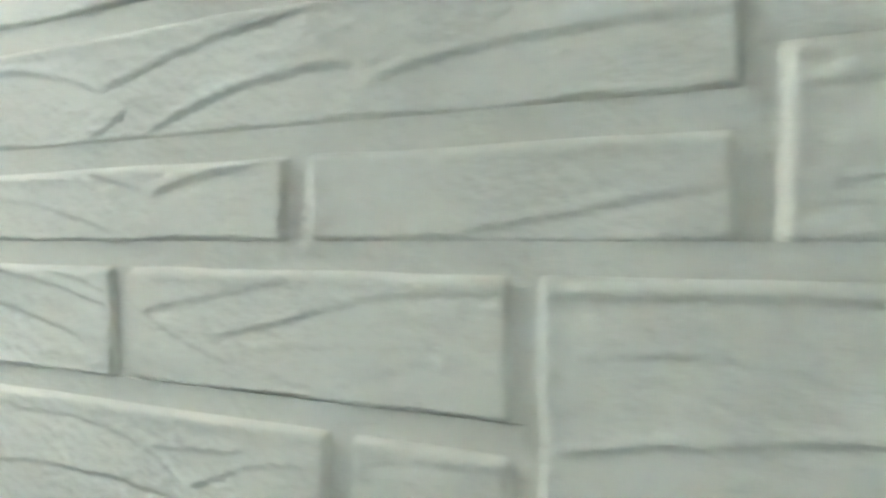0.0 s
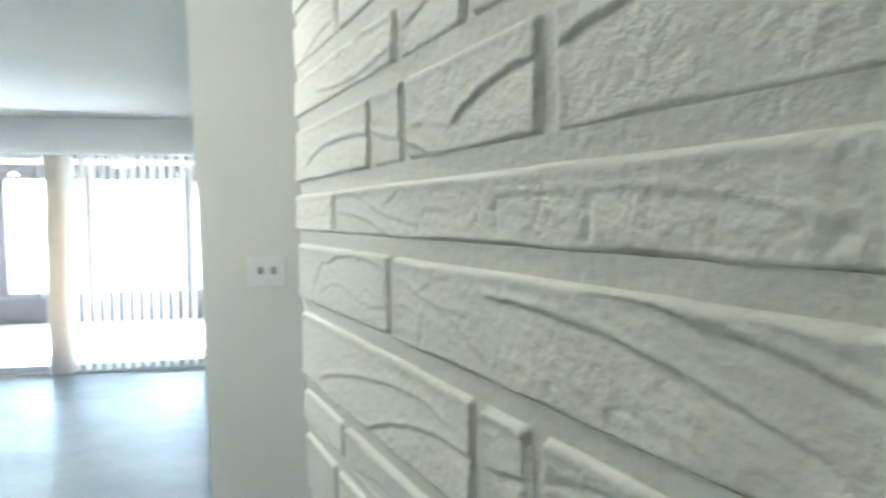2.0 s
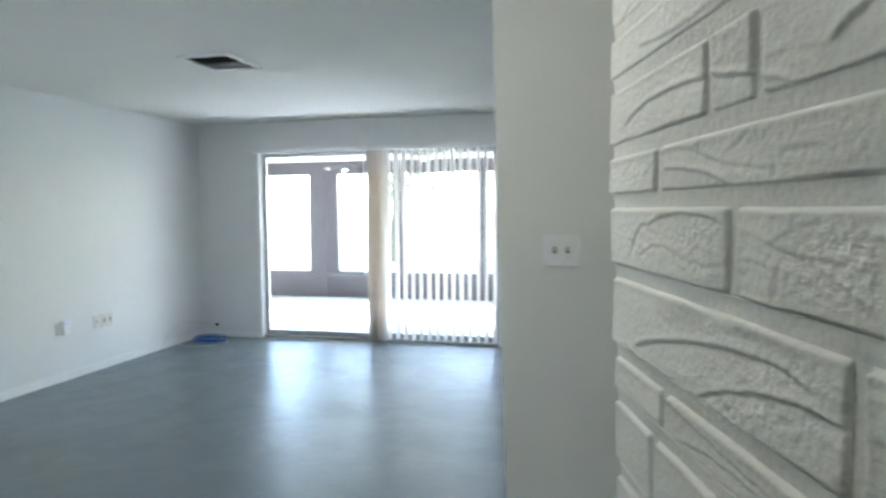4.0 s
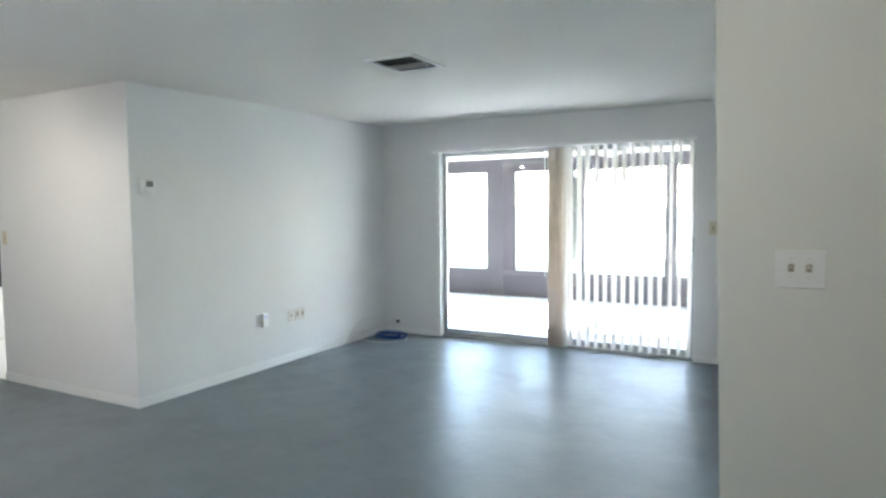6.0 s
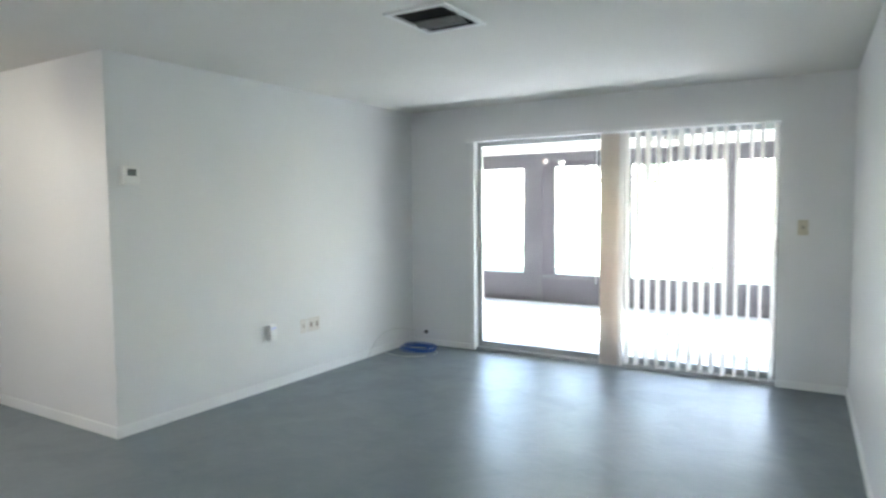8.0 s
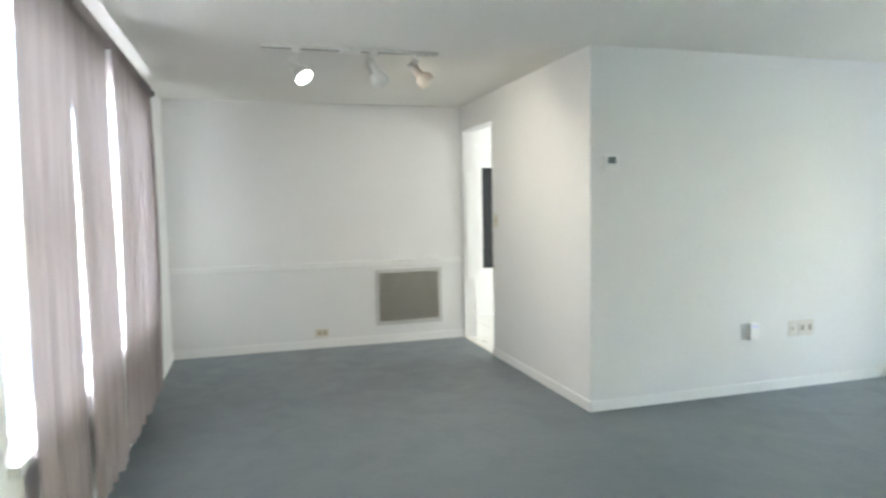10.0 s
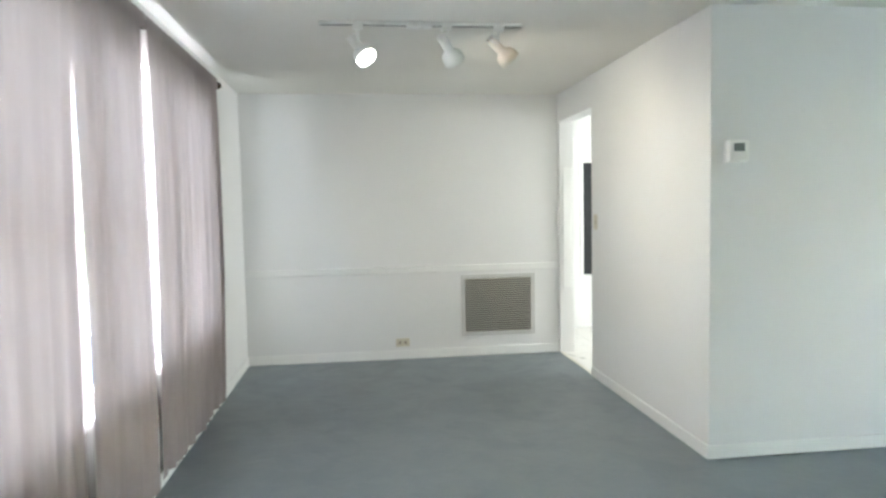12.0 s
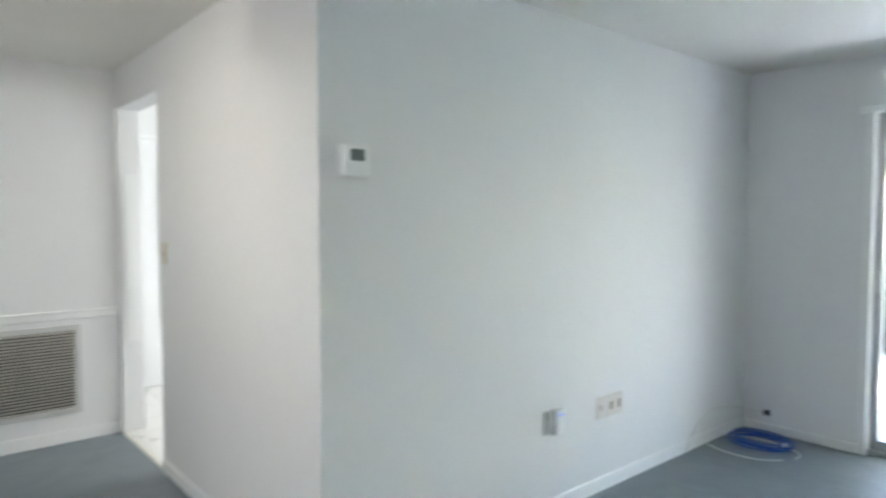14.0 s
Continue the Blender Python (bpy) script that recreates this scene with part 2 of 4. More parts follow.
structure("floor", boxes(((XD - T, YW - T, -0.12), (6.6, YB + T, 0)), ((2.3, -4.95, -0.12), (6.6, YW - T, 0))), FLOOR, "grey-blue painted concrete floor with worn glossy patches", "floor")
structure("ceiling", boxes(((XD - 1.6, YW - T, H), (6.6, YB + T, H + 0.12)), ((2.3, -4.95, H), (6.6, YW - T, H + 0.12))), CEIL, "matt off-white painted ceiling", "ceiling")
structure("wall_back", boxes(((-0.14, YB, 0), (DX0, YB + T, H)), ((DX1, YB, 0), (XR + 0.14, YB + T, H)), ((DX0, YB, DZ), (DX1, YB + T, H))),
          WALL, "white painted wall around the sliding glass door", "wall")
structure("wall_left", box((-T, T, 0), (0, YB, H)), WALL, "white painted living room wall with thermostat and sockets", "wall")
structure("wall_kitchen", boxes(((KX1, 0, 0), (0, T, H)), ((KX0, 0, KZ), (KX1, T, H)), ((XD - T, 0, 0), (KX0, T, H))), WALL,
          "white painted wall with an open doorway to the kitchen", "wall")
structure("wall_dining", box((XD - T, YW - T, 0), (XD, 0, H)), WALL, "white painted dining room wall with chair rail", "wall")
structure("wall_window", boxes(((XD, YW - T, 0), (WX0, YW, H)), ((WX1, YW - T, 0), (2.44, YW, H)), ((WX0, YW - T, 0), (WX1, YW, WZ0)), ((WX0, YW - T, WZ1), (WX1, YW, H))),
          WALL, "white painted wall with a wide curtained window", "wall")
structure("wall_entry_side", box((2.3, -4.8, 0), (2.44, YW - T, H)), WALL, "plain white painted entry wall", "wall")
structure("wall_entry", box((2.3, -4.95, 0), (6.6, -4.8, H)), WALL, "plain white painted entry wall", "wall")
# the right wall runs slightly askew, and the wall end with the switch is out of plumb
def prism(corners):
    """Eight corners, bottom ring then top ring, joined to a solid."""
    bm = bmesh.new()
    v = [bm.verts.new(p) for p in corners]
    for f in ((3, 2, 1, 0), (4, 5, 6, 7), (0, 1, 5, 4), (1, 2, 6, 5), (2, 3, 7, 6), (3, 0, 4, 7)):
        bm.faces.new([v[i] for i in f])
    return bm
RX0, RX1 = 4.088, 3.937
structure("wall_right", prism([(x, y, z) for z in (0, H) for x, y in ((RX0, -0.56), (RX0 + T, -0.56), (RX1 + T, YB), (RX1, YB))]), WALL, "white painted living room wall with a socket", "wall")
structure("wall_switch", prism([(x, y, z) for z, x0 in ((0, XR + 0.032), (H, XR - 0.028)) for x, y in ((x0, -0.70), (6.6, -0.70), (6.6, -0.56), (x0, -0.56))]), CREAM, "cream white painted wall end with a double switch", "wall")
structure("wall_hall", box((6.46, -4.8, 0), (6.6, -0.70, H)), WALL, "plain white painted hall wall", "wall")

# baseboards
def board(name, lo, hi, label="low white painted baseboard"):
    return structure(name, box(lo, hi, 0.004), TRIM, label, "baseboard")
board("baseboard", (0, T - 0.15, 0), (0.012, YB, 0.075))
board("baseboard", (KX1 + 0.002, -0.012, 0), (0.012, 0, 0.075))
board("baseboard", (XD, YW, 0), (XD + 0.012, -0.002, 0.085))
board("baseboard", (XD + 0.012, YW, 0), (2.44, YW + 0.012, 0.085))
board("baseboard", (0.012, YB - 0.012, 0), (DX0 - 0.008, YB, 0.06))
board("baseboard", (DX1 + 0.008, YB - 0.012, 0), (RX1 - 0.012, YB, 0.06))
structure("baseboard", prism([(x, y, z) for z in (0, 0.06) for x, y in ((RX0 - 0.012, -0.555), (RX0, -0.555), (RX1, YB), (RX1 - 0.012, YB))]), TRIM, "low white painted baseboard", "baseboard")
bm = box((XD, YW, 0.80), (XD + 0.016, -0.002, 0.85), 0.004)
box((XD, YW, 0.845), (XD + 0.024, -0.002, 0.857), 0.003, bm=bm)
structure("trim", bm, TRIM, "white painted chair rail along the dining wall", "trim")

# ---- sliding glass door ----
door = thing("door_1", pose(0, 0, 0), "aluminium sliding glass door with a clear pane, closed", "sliding door", kind="structure")
DJ = DX0 + 0.04
part("door_jamb", boxes(((DX0 - 0.006, YB - 0.006, 0), (DJ, YB + 0.138, DZ - 0.004)), ((DX1 - 0.004, YB - 0.003, 0), (DX1 + 0.006, YB + 0.08, DZ)), ((DX0 - 0.006, YB - 0.003, DZ - 0.004), (DX1 + 0.006, YB + 0.08, DZ + 0.012))), TRIM, door, "white painted jamb lining")
part("sill_track", box((DJ, YB + 0.03, 0), (DX1 - 0.004, YB + 0.138, 0.028), 0.004), ALU, door, "dull aluminium floor track")
def sash(x0, x1, y, name):
    s = part(name, boxes(((x0, y, 0.03), (x0 + 0.045, y + 0.03, DZ)), ((x1 - 0.045, y, 0.03), (x1, y + 0.03, DZ)), ((x0 + 0.045, y, 0.03), (x1 - 0.045, y + 0.03, 0.085)), ((x0 + 0.045, y, DZ - 0.05), (x1 - 0.045, y + 0.03, DZ))), ALU, door, "slim aluminium frame")
    g = part("pane", box((x0 + 0.045, y + 0.012, 0.085), (x1 - 0.045, y + 0.017, DZ - 0.05)), GLASS, s, "clear glass pane")
    g.visible_shadow = False
    return s
MX = (DX0 + DX1) / 2
s = sash(DJ, MX + 0.03, YB + 0.08, "sliding_sash")
bm = box((DJ + 0.008, YB + 0.065, 0.98), (DJ + 0.03, YB + 0.081, 1.13), 0.006)
box((DJ + 0.012, YB + 0.04, 1.0), (DJ + 0.026, YB + 0.067, 1.11), 0.005, bm=bm)
part("handle", bm, ALU, s, "small grey pull handle")
s = sash(MX - 0.03, DX1, YB + 0.111, "fixed_sash")
part("latch", box((DX1 - 0.03, YB + 0.06, 1.03), (DX1 - 0.008, YB + 0.112, 1.17), 0.006), SLOT, s, "dark latch plate")

# ---- vertical blinds on the fixed half ----
blinds = thing("vertical_blinds", pose(0, YB - 0.05, 0), "cream vinyl vertical blinds, half drawn and turned open", "blinds")
part("head_rail", box((DX0 - 0.02, -0.02, DZ - 0.012), (DX1, 0.02, DZ + 0.02), 0.004), TRIM, blinds, "white head rail")
def slat(x, turn, mat, z0=0.045, width=0.088):
    bm = bmesh.new()
    cols = []
    for k in range(7):
        u = (k / 6 - 0.5) * width
        sag = 0.006 * (1 - (2 * k / 6 - 1) ** 2)
        cols.append([bm.verts.new((u, sag, z)) for z in (z0, 0.5, 1.2, DZ - 0.02)])
    for a, b in zip(cols, cols[1:]):
        for k in range(3):
            bm.faces.new((a[k], b[k], b[k + 1], a[k + 1]))
    bmesh.ops.solidify(bm, geom=bm.faces[:], thickness=0.0012)
    return part("slat", bm, mat, blinds, m=pose(x, 0, 0, random.uniform(-.25, .25), random.uniform(-.25, .25), turn), smooth=True)
for k in range(11):
    slat(2.055 + 0.018 * k, 84 + random.uniform(-9, 9), BLIND_TAN if k < 9 else BLIND, 0.03)
for k in range(14):
    slat(2.285 + 0.0872 * k, 74 + random.uniform(-6, 6), BLIND, 0.05 + random.uniform(-.006, .006))
part("wand", cyl((2.02, -0.03, 0.75), (2.02, -0.03, DZ - 0.03), 0.005, n=8), PLASTIC, blinds, "clear tilt wand")

# ---- porch beyond the door ----
PY, PZ = 7.48, -0.12
structure("porch_floor", box((-4.2, YB + T, -0.2), (7.6, PY + 0.4, PZ)), CONCRETE, "pale sunlit concrete porch floor", "floor")
structure("porch_ceiling", box((-4.2, YB + T, 2.42), (7.6, PY + 0.5, 2.5)), PORCH_CEIL, "cream painted porch ceiling", "ceiling")
porch = thing("wall_porch", pose(0, PY, 0), "dark grey panelled porch wall with wide screened openings", "wall", kind="structure")
OPEN = [(-3.6, -2.1), (-1.56, -0.58), (-0.07, 1.06), (1.16, 2.49), (2.63, 3.96), (4.06, 5.4), (5.5, 7.0)]
OZ0, OZ1 = 0.325, 2.085
part("lower_panel", box((-4.2, 0, PZ), (7.6, 0.08, OZ0)), PORCH, porch)
part("upper_panel", box((-4.2, 0, OZ1), (7.6, 0.08, 2.30)), PORCH, porch)
part("fascia", box((-4.2, -0.03, 2.30), (7.6, 0.08, 2.42)), PORCH_CEIL, porch, "cream beam above the panels")
edges = [-4.2] + [v for ab in OPEN for v in ab] + [7.6]
for a, b in zip(edges[::2], edges[1::2]):
    part("post", box((a, 0, OZ0), (b, 0.08, OZ1)), PORCH, porch)
for a, b in OPEN:
    f = part("opening_frame", boxes(((a, 0.02, OZ0), (a + 0.02, 0.06, OZ1)), ((b - 0.02, 0.02, OZ0), (b, 0.06, OZ1)), ((a + 0.02, 0.02, OZ0), (b - 0.02, 0.06, OZ0 + 0.02)), ((a + 0.02, 0.02, OZ1 - 0.02), (b - 0.02, 0.06, OZ1))), PORCH, porch)
structure("wall_porch_side", boxes(((-4.3, YB + T, -0.2), (-4.2, PY + 0.08, 2.42)), ((7.6, YB + T, -0.2), (7.7, PY + 0.08, 2.42))), PORCH, "dark panelled porch end wall", "wall")
structure("wall_outer", boxes(((-4.2, YB, -0.2), (-0.14, YB + T, 2.42)), ((XR + 0.14, YB, -0.2), (7.6, YB + T, 2.42))), STUCCO, "pale stucco outer house wall", "wall")

lamp = thing("porch_ceiling_lamp", pose(2.21, 5.05, 2.42), "dark openwork porch ceiling lamp with a pale glass bowl", "ceiling lamp")
part("canopy", lathe([(0.001, 0), (0.07, 0), (0.065, -0.03), (0.02, -0.045), (0.001, -0.045)], 20), BRONZE, lamp)
part("rod", cyl((0, 0, -0.04), (0, 0, -0.24), 0.008, n=10), BRONZE, lamp)
for z, r in ((-0.06, 0.15), (-0.13, 0.175), (-0.20, 0.18), (-0.265, 0.165)):
    part("hoop", tube([(r * math.cos(a), r * math.sin(a), z) for a in [i * math.pi / 14 for i in range(29)]], 0.008, 6), BRONZE, lamp)
for k in range(12):
    a = k * math.pi / 6
    part("bar", tube([(r * math.cos(a + t), r * math.sin(a + t), z) for z, r, t in ((-0.06, 0.15, 0), (-0.13, 0.175, 0.13), (-0.20, 0.18, 0.26), (-0.265, 0.165, 0.39))], 0.007, 6), BRONZE, lamp)
part("bowl", lathe([(0.15, -0.255), (0.14, -0.29), (0.10, -0.325), (0.04, -0.34), (0.001, -0.342)], 24), PORCH_CEIL, lamp, "pale frosted glass bowl", smooth=True)

# ---- outside ----
structure("ground", box((-300, -300, -0.5), (300, 300, -0.2)), GRASS, "flat sunlit lawn around the house", "ground")
structure("roof", boxes(((-4.4, YW - 0.7, 2.60), (7.8, PY + 0.6, 2.75)), ((2.0, -5.3, 2.60), (7.8, YW - 0.7, 2.75))), STUCCO, "plain flat roof over house and porch", "roof")

# added pale ground, so the outside reads white through the dining window
structure("pavement", box((-12, -16, -0.2), (14, YW - T, -0.15)), CONCRETE, "pale slab added before the house to whiten the window view", "pavement")


def tree(x, y, height, seed):
    rnd = random.Random(seed)
    t = thing("tree", pose(x, y, -0.2), "leafy garden tree with spreading green crown", "tree", group="garden trees")
    bm = bmesh.new()
    cyl((0, 0, 0), (0.1, 0.05, height * 0.45), 0.16, 0.10, 12, bm)
    tips = []
    for k in range(9):
        a = k * 2.4
        r = height * rnd.uniform(0.16, 0.3)
        q = Vector((math.cos(a) * r, math.sin(a) * r, height * rnd.uniform(0.5, 0.85)))
        cyl((0.09, 0.04, height * rnd.uniform(0.3, 0.44)), q, 0.06, 0.02, 8, bm)
        tips.append(q)
    part("trunk", bm, BARK, t)
    verts, faces = [], []
    for q in tips:
        for k in range(420):
            d = Vector((rnd.gauss(0, 1), rnd.gauss(0, 1), rnd.gauss(0, 0.7))) * height * 0.085
            c = q + d
            e = Euler((rnd.uniform(-1, 1), rnd.uniform(-1, 1), rnd.uniform(0, 6.3))).to_matrix()
            L, W = rnd.uniform(0.07, 0.13), rnd.uniform(0.03, 0.05)
            i = len(verts)
            verts += [c + e @ Vector(v) for v in ((-L, 0, 0), (0, -W, 0.01), (L, 0, 0), (0, W, 0.01))]
            faces.append((i, i + 1, i + 2, i + 3))
    me = bpy.data.meshes.new("crown")
    me.from_pydata(verts, [], faces)
    me.materials.append(LEAF)
    crown = new("crown", me)
    crown.parent = t
    return t
tree(-1.75, 16.0, 5.2, 3)
tree(3.3, 20.0, 6.4, 5)
tree(9.5, 21.0, 6.2, 8)

# ---- dining window and curtains ----
win = thing("window_1", pose(0, YW, 0), "white aluminium single-hung windows with a painted sill", "window", kind="structure")
N = 3
for k in range(N):
    a = WX0 + (WX1 - WX0) * k / N
    b = WX0 + (WX1 - WX0) * (k + 1) / N
    f = part("window_frame", boxes(((a, -0.10, WZ0), (a + 0.045, -0.05, WZ1)), ((b - 0.045, -0.10, WZ0), (b, -0.05, WZ1)), ((a + 0.045, -0.10, WZ0), (b - 0.045, -0.05, WZ0 + 0.05)), ((a + 0.045, -0.10, WZ1 - 0.05), (b - 0.045, -0.05, WZ1)), ((a + 0.045, -0.095, 1.335), (b - 0.045, -0.055, 1.385))), ALU_WHITE, win)
    for z0, z1 in ((WZ0 + 0.05, 1.335), (1.385, WZ1 - 0.05)):
        g = part("pane", box((a + 0.045, -0.078, z0), (b - 0.045, -0.073, z1)), GLASS, f, "clear glass pane")
        g.visible_shadow = False
part("window_sill", box((WX0 - 0.03, -0.099, WZ0 - 0.03), (WX1 + 0.03, 0.035, WZ0 + 0.006), 0.004), TRIM, win, "white painted sill board")

RY, RZ = -2.825, 2.285
rod = thing("curtain_rod", pose(0, RY, RZ), "dark bronze curtain rod with round end knobs", "curtain rod")
part("pole", cyl((-1.545, 0, 0), (1.95, 0, 0), 0.0095, n=16), BRONZE, rod, smooth=True)
for x, sgn in ((-1.545, -1), (1.95, 1)):
    part("finial", lathe([(0.001, 0), (0.012, 0.001), (0.012, 0.012), (0.022, 0.02), (0.027, 0.034), (0.022, 0.05), (0.001, 0.057)], 18), BRONZE, rod, m=pose(x, 0, 0, 0, 90 * sgn, 0), smooth=True)
for x in (-1.50, -0.02, 1.9):
    part("bracket", box((x - 0.008, YW - RY + 0.001, -0.03), (x + 0.008, 0.012, 0.012), 0.002), BRONZE, rod)


def curtain(x0, x1, b0, b1, seed, label, z0=0.10):
    """A hanging panel between x0 and x1 at the rod and b0 and b1 at the hem, with loose folds."""
    rnd = random.Random(seed)
    c = thing("curtain", pose(0, RY, 0), label, "curtain", group="window curtains")
    ph = [rnd.uniform(0, 6.3) for _ in range(6)]
    bm = bmesh.new()
    nu, nz = 90, 26
    top = RZ + 0.035
    grid = []
    for i in range(nu + 1):
        u = i / nu
        col = []
        for j in range(nz + 1):
            w = j / nz
            z = top + (z0 - top) * w + (0.012 * math.sin(5 * u + ph[0])) * w
            x = (x0 + (x1 - x0) * u) * (1 - w) + (b0 + (b1 - b0) * u) * w + 0.012 * w * math.sin(9 * u + ph[5])
            amp = 0.004 + 0.008 * min(1, w * 1.6)
            y = amp * (math.sin(2 * math.pi * 5.5 * u + ph[1] + 0.8 * math.sin(2 * w + ph[2])) + 0.6 * math.sin(2 * math.pi * 9 * u + ph[3] + w)) + 0.012 * math.sin(3 * w + ph[4])
            if w < 0.035:
                y = 0.011 + 0.002 * math.sin(60 * u + ph[1])
            col.append(bm.verts.new((x, y, z)))
        grid.append(col)
    for a, b in zip(grid, grid[1:]):
        for j in range(nz):
            bm.faces.new((a[j], b[j], b[j + 1], a[j + 1]))
    part("panel", bm, CURTAIN, c, smooth=True)
    bm = bmesh.new()
    rows = []
    for i in range(31):
        x = x0 + (x1 - x0) * i / 30
        rows.append([bm.verts.new((x, y, z)) for y, z in ((0.014, RZ + 0.03), (0.016, RZ - 0.016), (0.0135, RZ - 0.04))])
    for a, b in zip(rows, rows[1:]):
        for j in range(2):
            bm.faces.new((a[j], b[j], b[j + 1], a[j + 1]))
    part("rod_pocket", bm, CURTAIN, c, "stitched rod pocket", smooth=True)
    return c
curtain(1.44, 0.793, 1.44, 0.89, 1, "mauve-grey sheer curtain panel hanging before the window")
curtain(0.780, 0.012, 0.862, 0.10, 2, "mauve-grey sheer curtain panel with narrow hem")
curtain(-0.006, -0.745, 0.02, -0.70, 4, "mauve-grey sheer curtain panel overlapping the end panel", 0.085)
curtain(-0.755, -1.50, -0.70, -1.37, 6, "mauve-grey sheer curtain panel by the corner", 0.08)

# ---- kitchen seen through the opening ----
structure("kitchen_floor", box((-5.2, T, -0.12), (-T, 3.2, -0.004)), GROUT, "pale grout bed of the kitchen floor", "floor")
structure("kitchen_floor", box((KX0 + 0.002, 0.026, -0.01), (KX1 - 0.002, T + 0.004, 0.0035)), TILE, "off-white tile in the kitchen doorway", "floor")
kf = thing("floor_kitchen", pose(0, 0, 0), "off-white square tiled kitchen floor", "floor", kind="structure")
tile_me = mesh_of(box((-0.149, -0.149, -0.003), (0.149, 0.149, 0.002), 0.002), "tile", TILE)
for i in range(7):
    for j in range(6):
        o = new("tile", tile_me)
        o.parent = kf
        o.matrix_basis = pose(-3.62 + 0.302 * i, 0.15 + T + 0.302 * j, 0)
structure("threshold", box((KX0, 0.0, 0), (KX1, 0.025, 0.004), 0.001), GRILLE, "thin metal strip at the kitchen threshold", "trim")
KW = -3.79
structure("wall_kitchen_end", boxes(((KW - T, T, 0), (KW, 0.60, H)), ((KW - T, 1.5, 0), (KW, 3.2, H)), ((KW - T, 0.60, 0), (KW, 1.5, 0.56)), ((KW - T, 0.60, 1.90), (KW, 1.5, H))), WALL, "white painted kitchen wall with a louvre window", "wall")
# the opening is added out of view, only to hold the kitchen's lamp
structure("wall_kitchen_far", boxes(((KW - T, 3.2, 0), (-2.5, 3.34, H)), ((-1.3, 3.2, 0), (-T, 3.34, H)), ((-2.5, 3.2, 0), (-1.3, 3.34, 0.9)), ((-2.5, 3.2, 2.1), (-1.3, 3.34, H))), WALL, "plain white kitchen wall with an added, unseen window opening", "wall")
structure("wall_kitchen_near", box((KW - T, 0, 0), (XD - T, T, H)), WALL, "plain white kitchen wall", "wall")
structure("trim", box((KW, T, 2.12), (KW + 0.02, 3.2, 2.15), 0.004), TRIM, "thin white moulding high on the kitchen wall", "trim")
structure("trim", box((KX0, 0.03, 0.62), (KX0 + 0.012, 0.11, 1.74), 0.003), TRIM, "white filler board on the door jamb", "trim")
kw = thing("window_2", pose(KW, 0, 0), "dark smoked louvre window in a white frame", "window", kind="structure")
part("window_frame", boxes(((-0.06, 0.60, 0.56), (0.015, 0.632, 1.90)), ((-0.06, 1.46, 0.56), (0.015, 1.5, 1.90)), ((-0.06, 0.632, 0.56), (0.015, 1.46, 0.60)), ((-0.06, 0.632, 1.86), (0.015, 1.46, 1.90))), TRIM, kw)
lv = mesh_of(box((-0.003, 0.632, -0.055), (0.003, 1.46, 0.055)), "louvre", LOUVRE)
for k in range(12):
    o = new("louvre", lv)
    o.parent = kw
    o.matrix_basis = pose(-0.035, 0, 0.655 + 0.105 * k, 0, 18, 0)
part("dark_sheet", box((-0.13, 0.60, 0.56), (-0.12, 1.5, 1.9)), DARK, kw, "opaque dark sheet behind the louvres")

# ---- return-air grille ----
gr = thing("return_air_grille", pose(XD, -0.588, 0.475), "grey metal return-air grille low on the wall", "air grille")
GW, GH = 0.70, 0.575
part("frame", boxes(((0, -GW / 2, -GH / 2), (0.014, -GW / 2 + 0.036, GH / 2)), ((0, GW / 2 - 0.036, -GH / 2), (0.014, GW / 2, GH / 2)), ((0, -GW / 2 + 0.036, -GH / 2), (0.014, GW / 2 - 0.036, -GH / 2 + 0.036)), ((0, -GW / 2 + 0.036, GH / 2 - 0.036), (0.014, GW / 2 - 0.036, GH / 2))), GRILLE_FRAME, gr, "pale painted frame")
# black sheet on the wall face, painted for the unlit cavity
part("cavity_shade", box((0.0005, -GW / 2 + 0.036, -GH / 2 + 0.036), (0.002, GW / 2 - 0.036, GH / 2 - 0.036)), DARK, gr)
sl = mesh_of(box((-0.0008, -GW / 2 + 0.036, -0.0085), (0.0008, GW / 2 - 0.036, 0.0085)), "slat", GRILLE)
n = 25
for k in range(n):
    o = new("slat", sl)
    o.parent = gr
    o.matrix_basis = pose(0.010, 0, -GH / 2 + 0.046 + (GH - 0.092) * k / (n - 1), 0, 42, 0)

# ---- plates, sockets, thermostat ----
def plate(name, m, w, h, holes, mat, label, category, toggles=False):
    """A cover plate in the xz plane that faces -y."""
    p = thing(name, m, label, category)
    part("cover", box((-w / 2, -0.007, -h / 2), (w / 2, 0, h / 2), 0.003), mat, p)
    for x, z, hw, hh in holes:
        if toggles:
            part("slot", box((x - hw, -0.0085, z - hh), (x + hw, -0.0065, z + hh)), SOCKET if mat is not IVORY else SLOT, p)
            part("toggle", box((x - hw * .6, -0.020, z - hh * .2), (x + hw * .6, -0.006, z + hh * .7), 0.0015), IVORY if mat is not IVORY else mat, p)
            for dz in (-0.03, 0.03):
                part("screw", cyl((x, -0.0065, z + dz), (x, -0.0082, z + dz), 0.003, n=10), GRILLE, p)
        else:
            part("socket", box((x - hw, -0.009, z - hh), (x + hw, -0.0065, z + hh), 0.002), SOCKET, p)
    return p
plate("double_switch", pose(4.30, -0.70, 1.278), 0.145, 0.122, [(-0.025, 0.004, 0.008, 0.012), (0.025, 0.004, 0.008, 0.012)], SWITCH, "white double switch plate with two beige toggles", "light switch", True)
plate("light_switch", pose(3.615, YB, 1.262), 0.072, 0.118, [(0, 0, 0.006, 0.012)], IVORY, "ivory single switch plate beside the sliding door", "light switch", True)
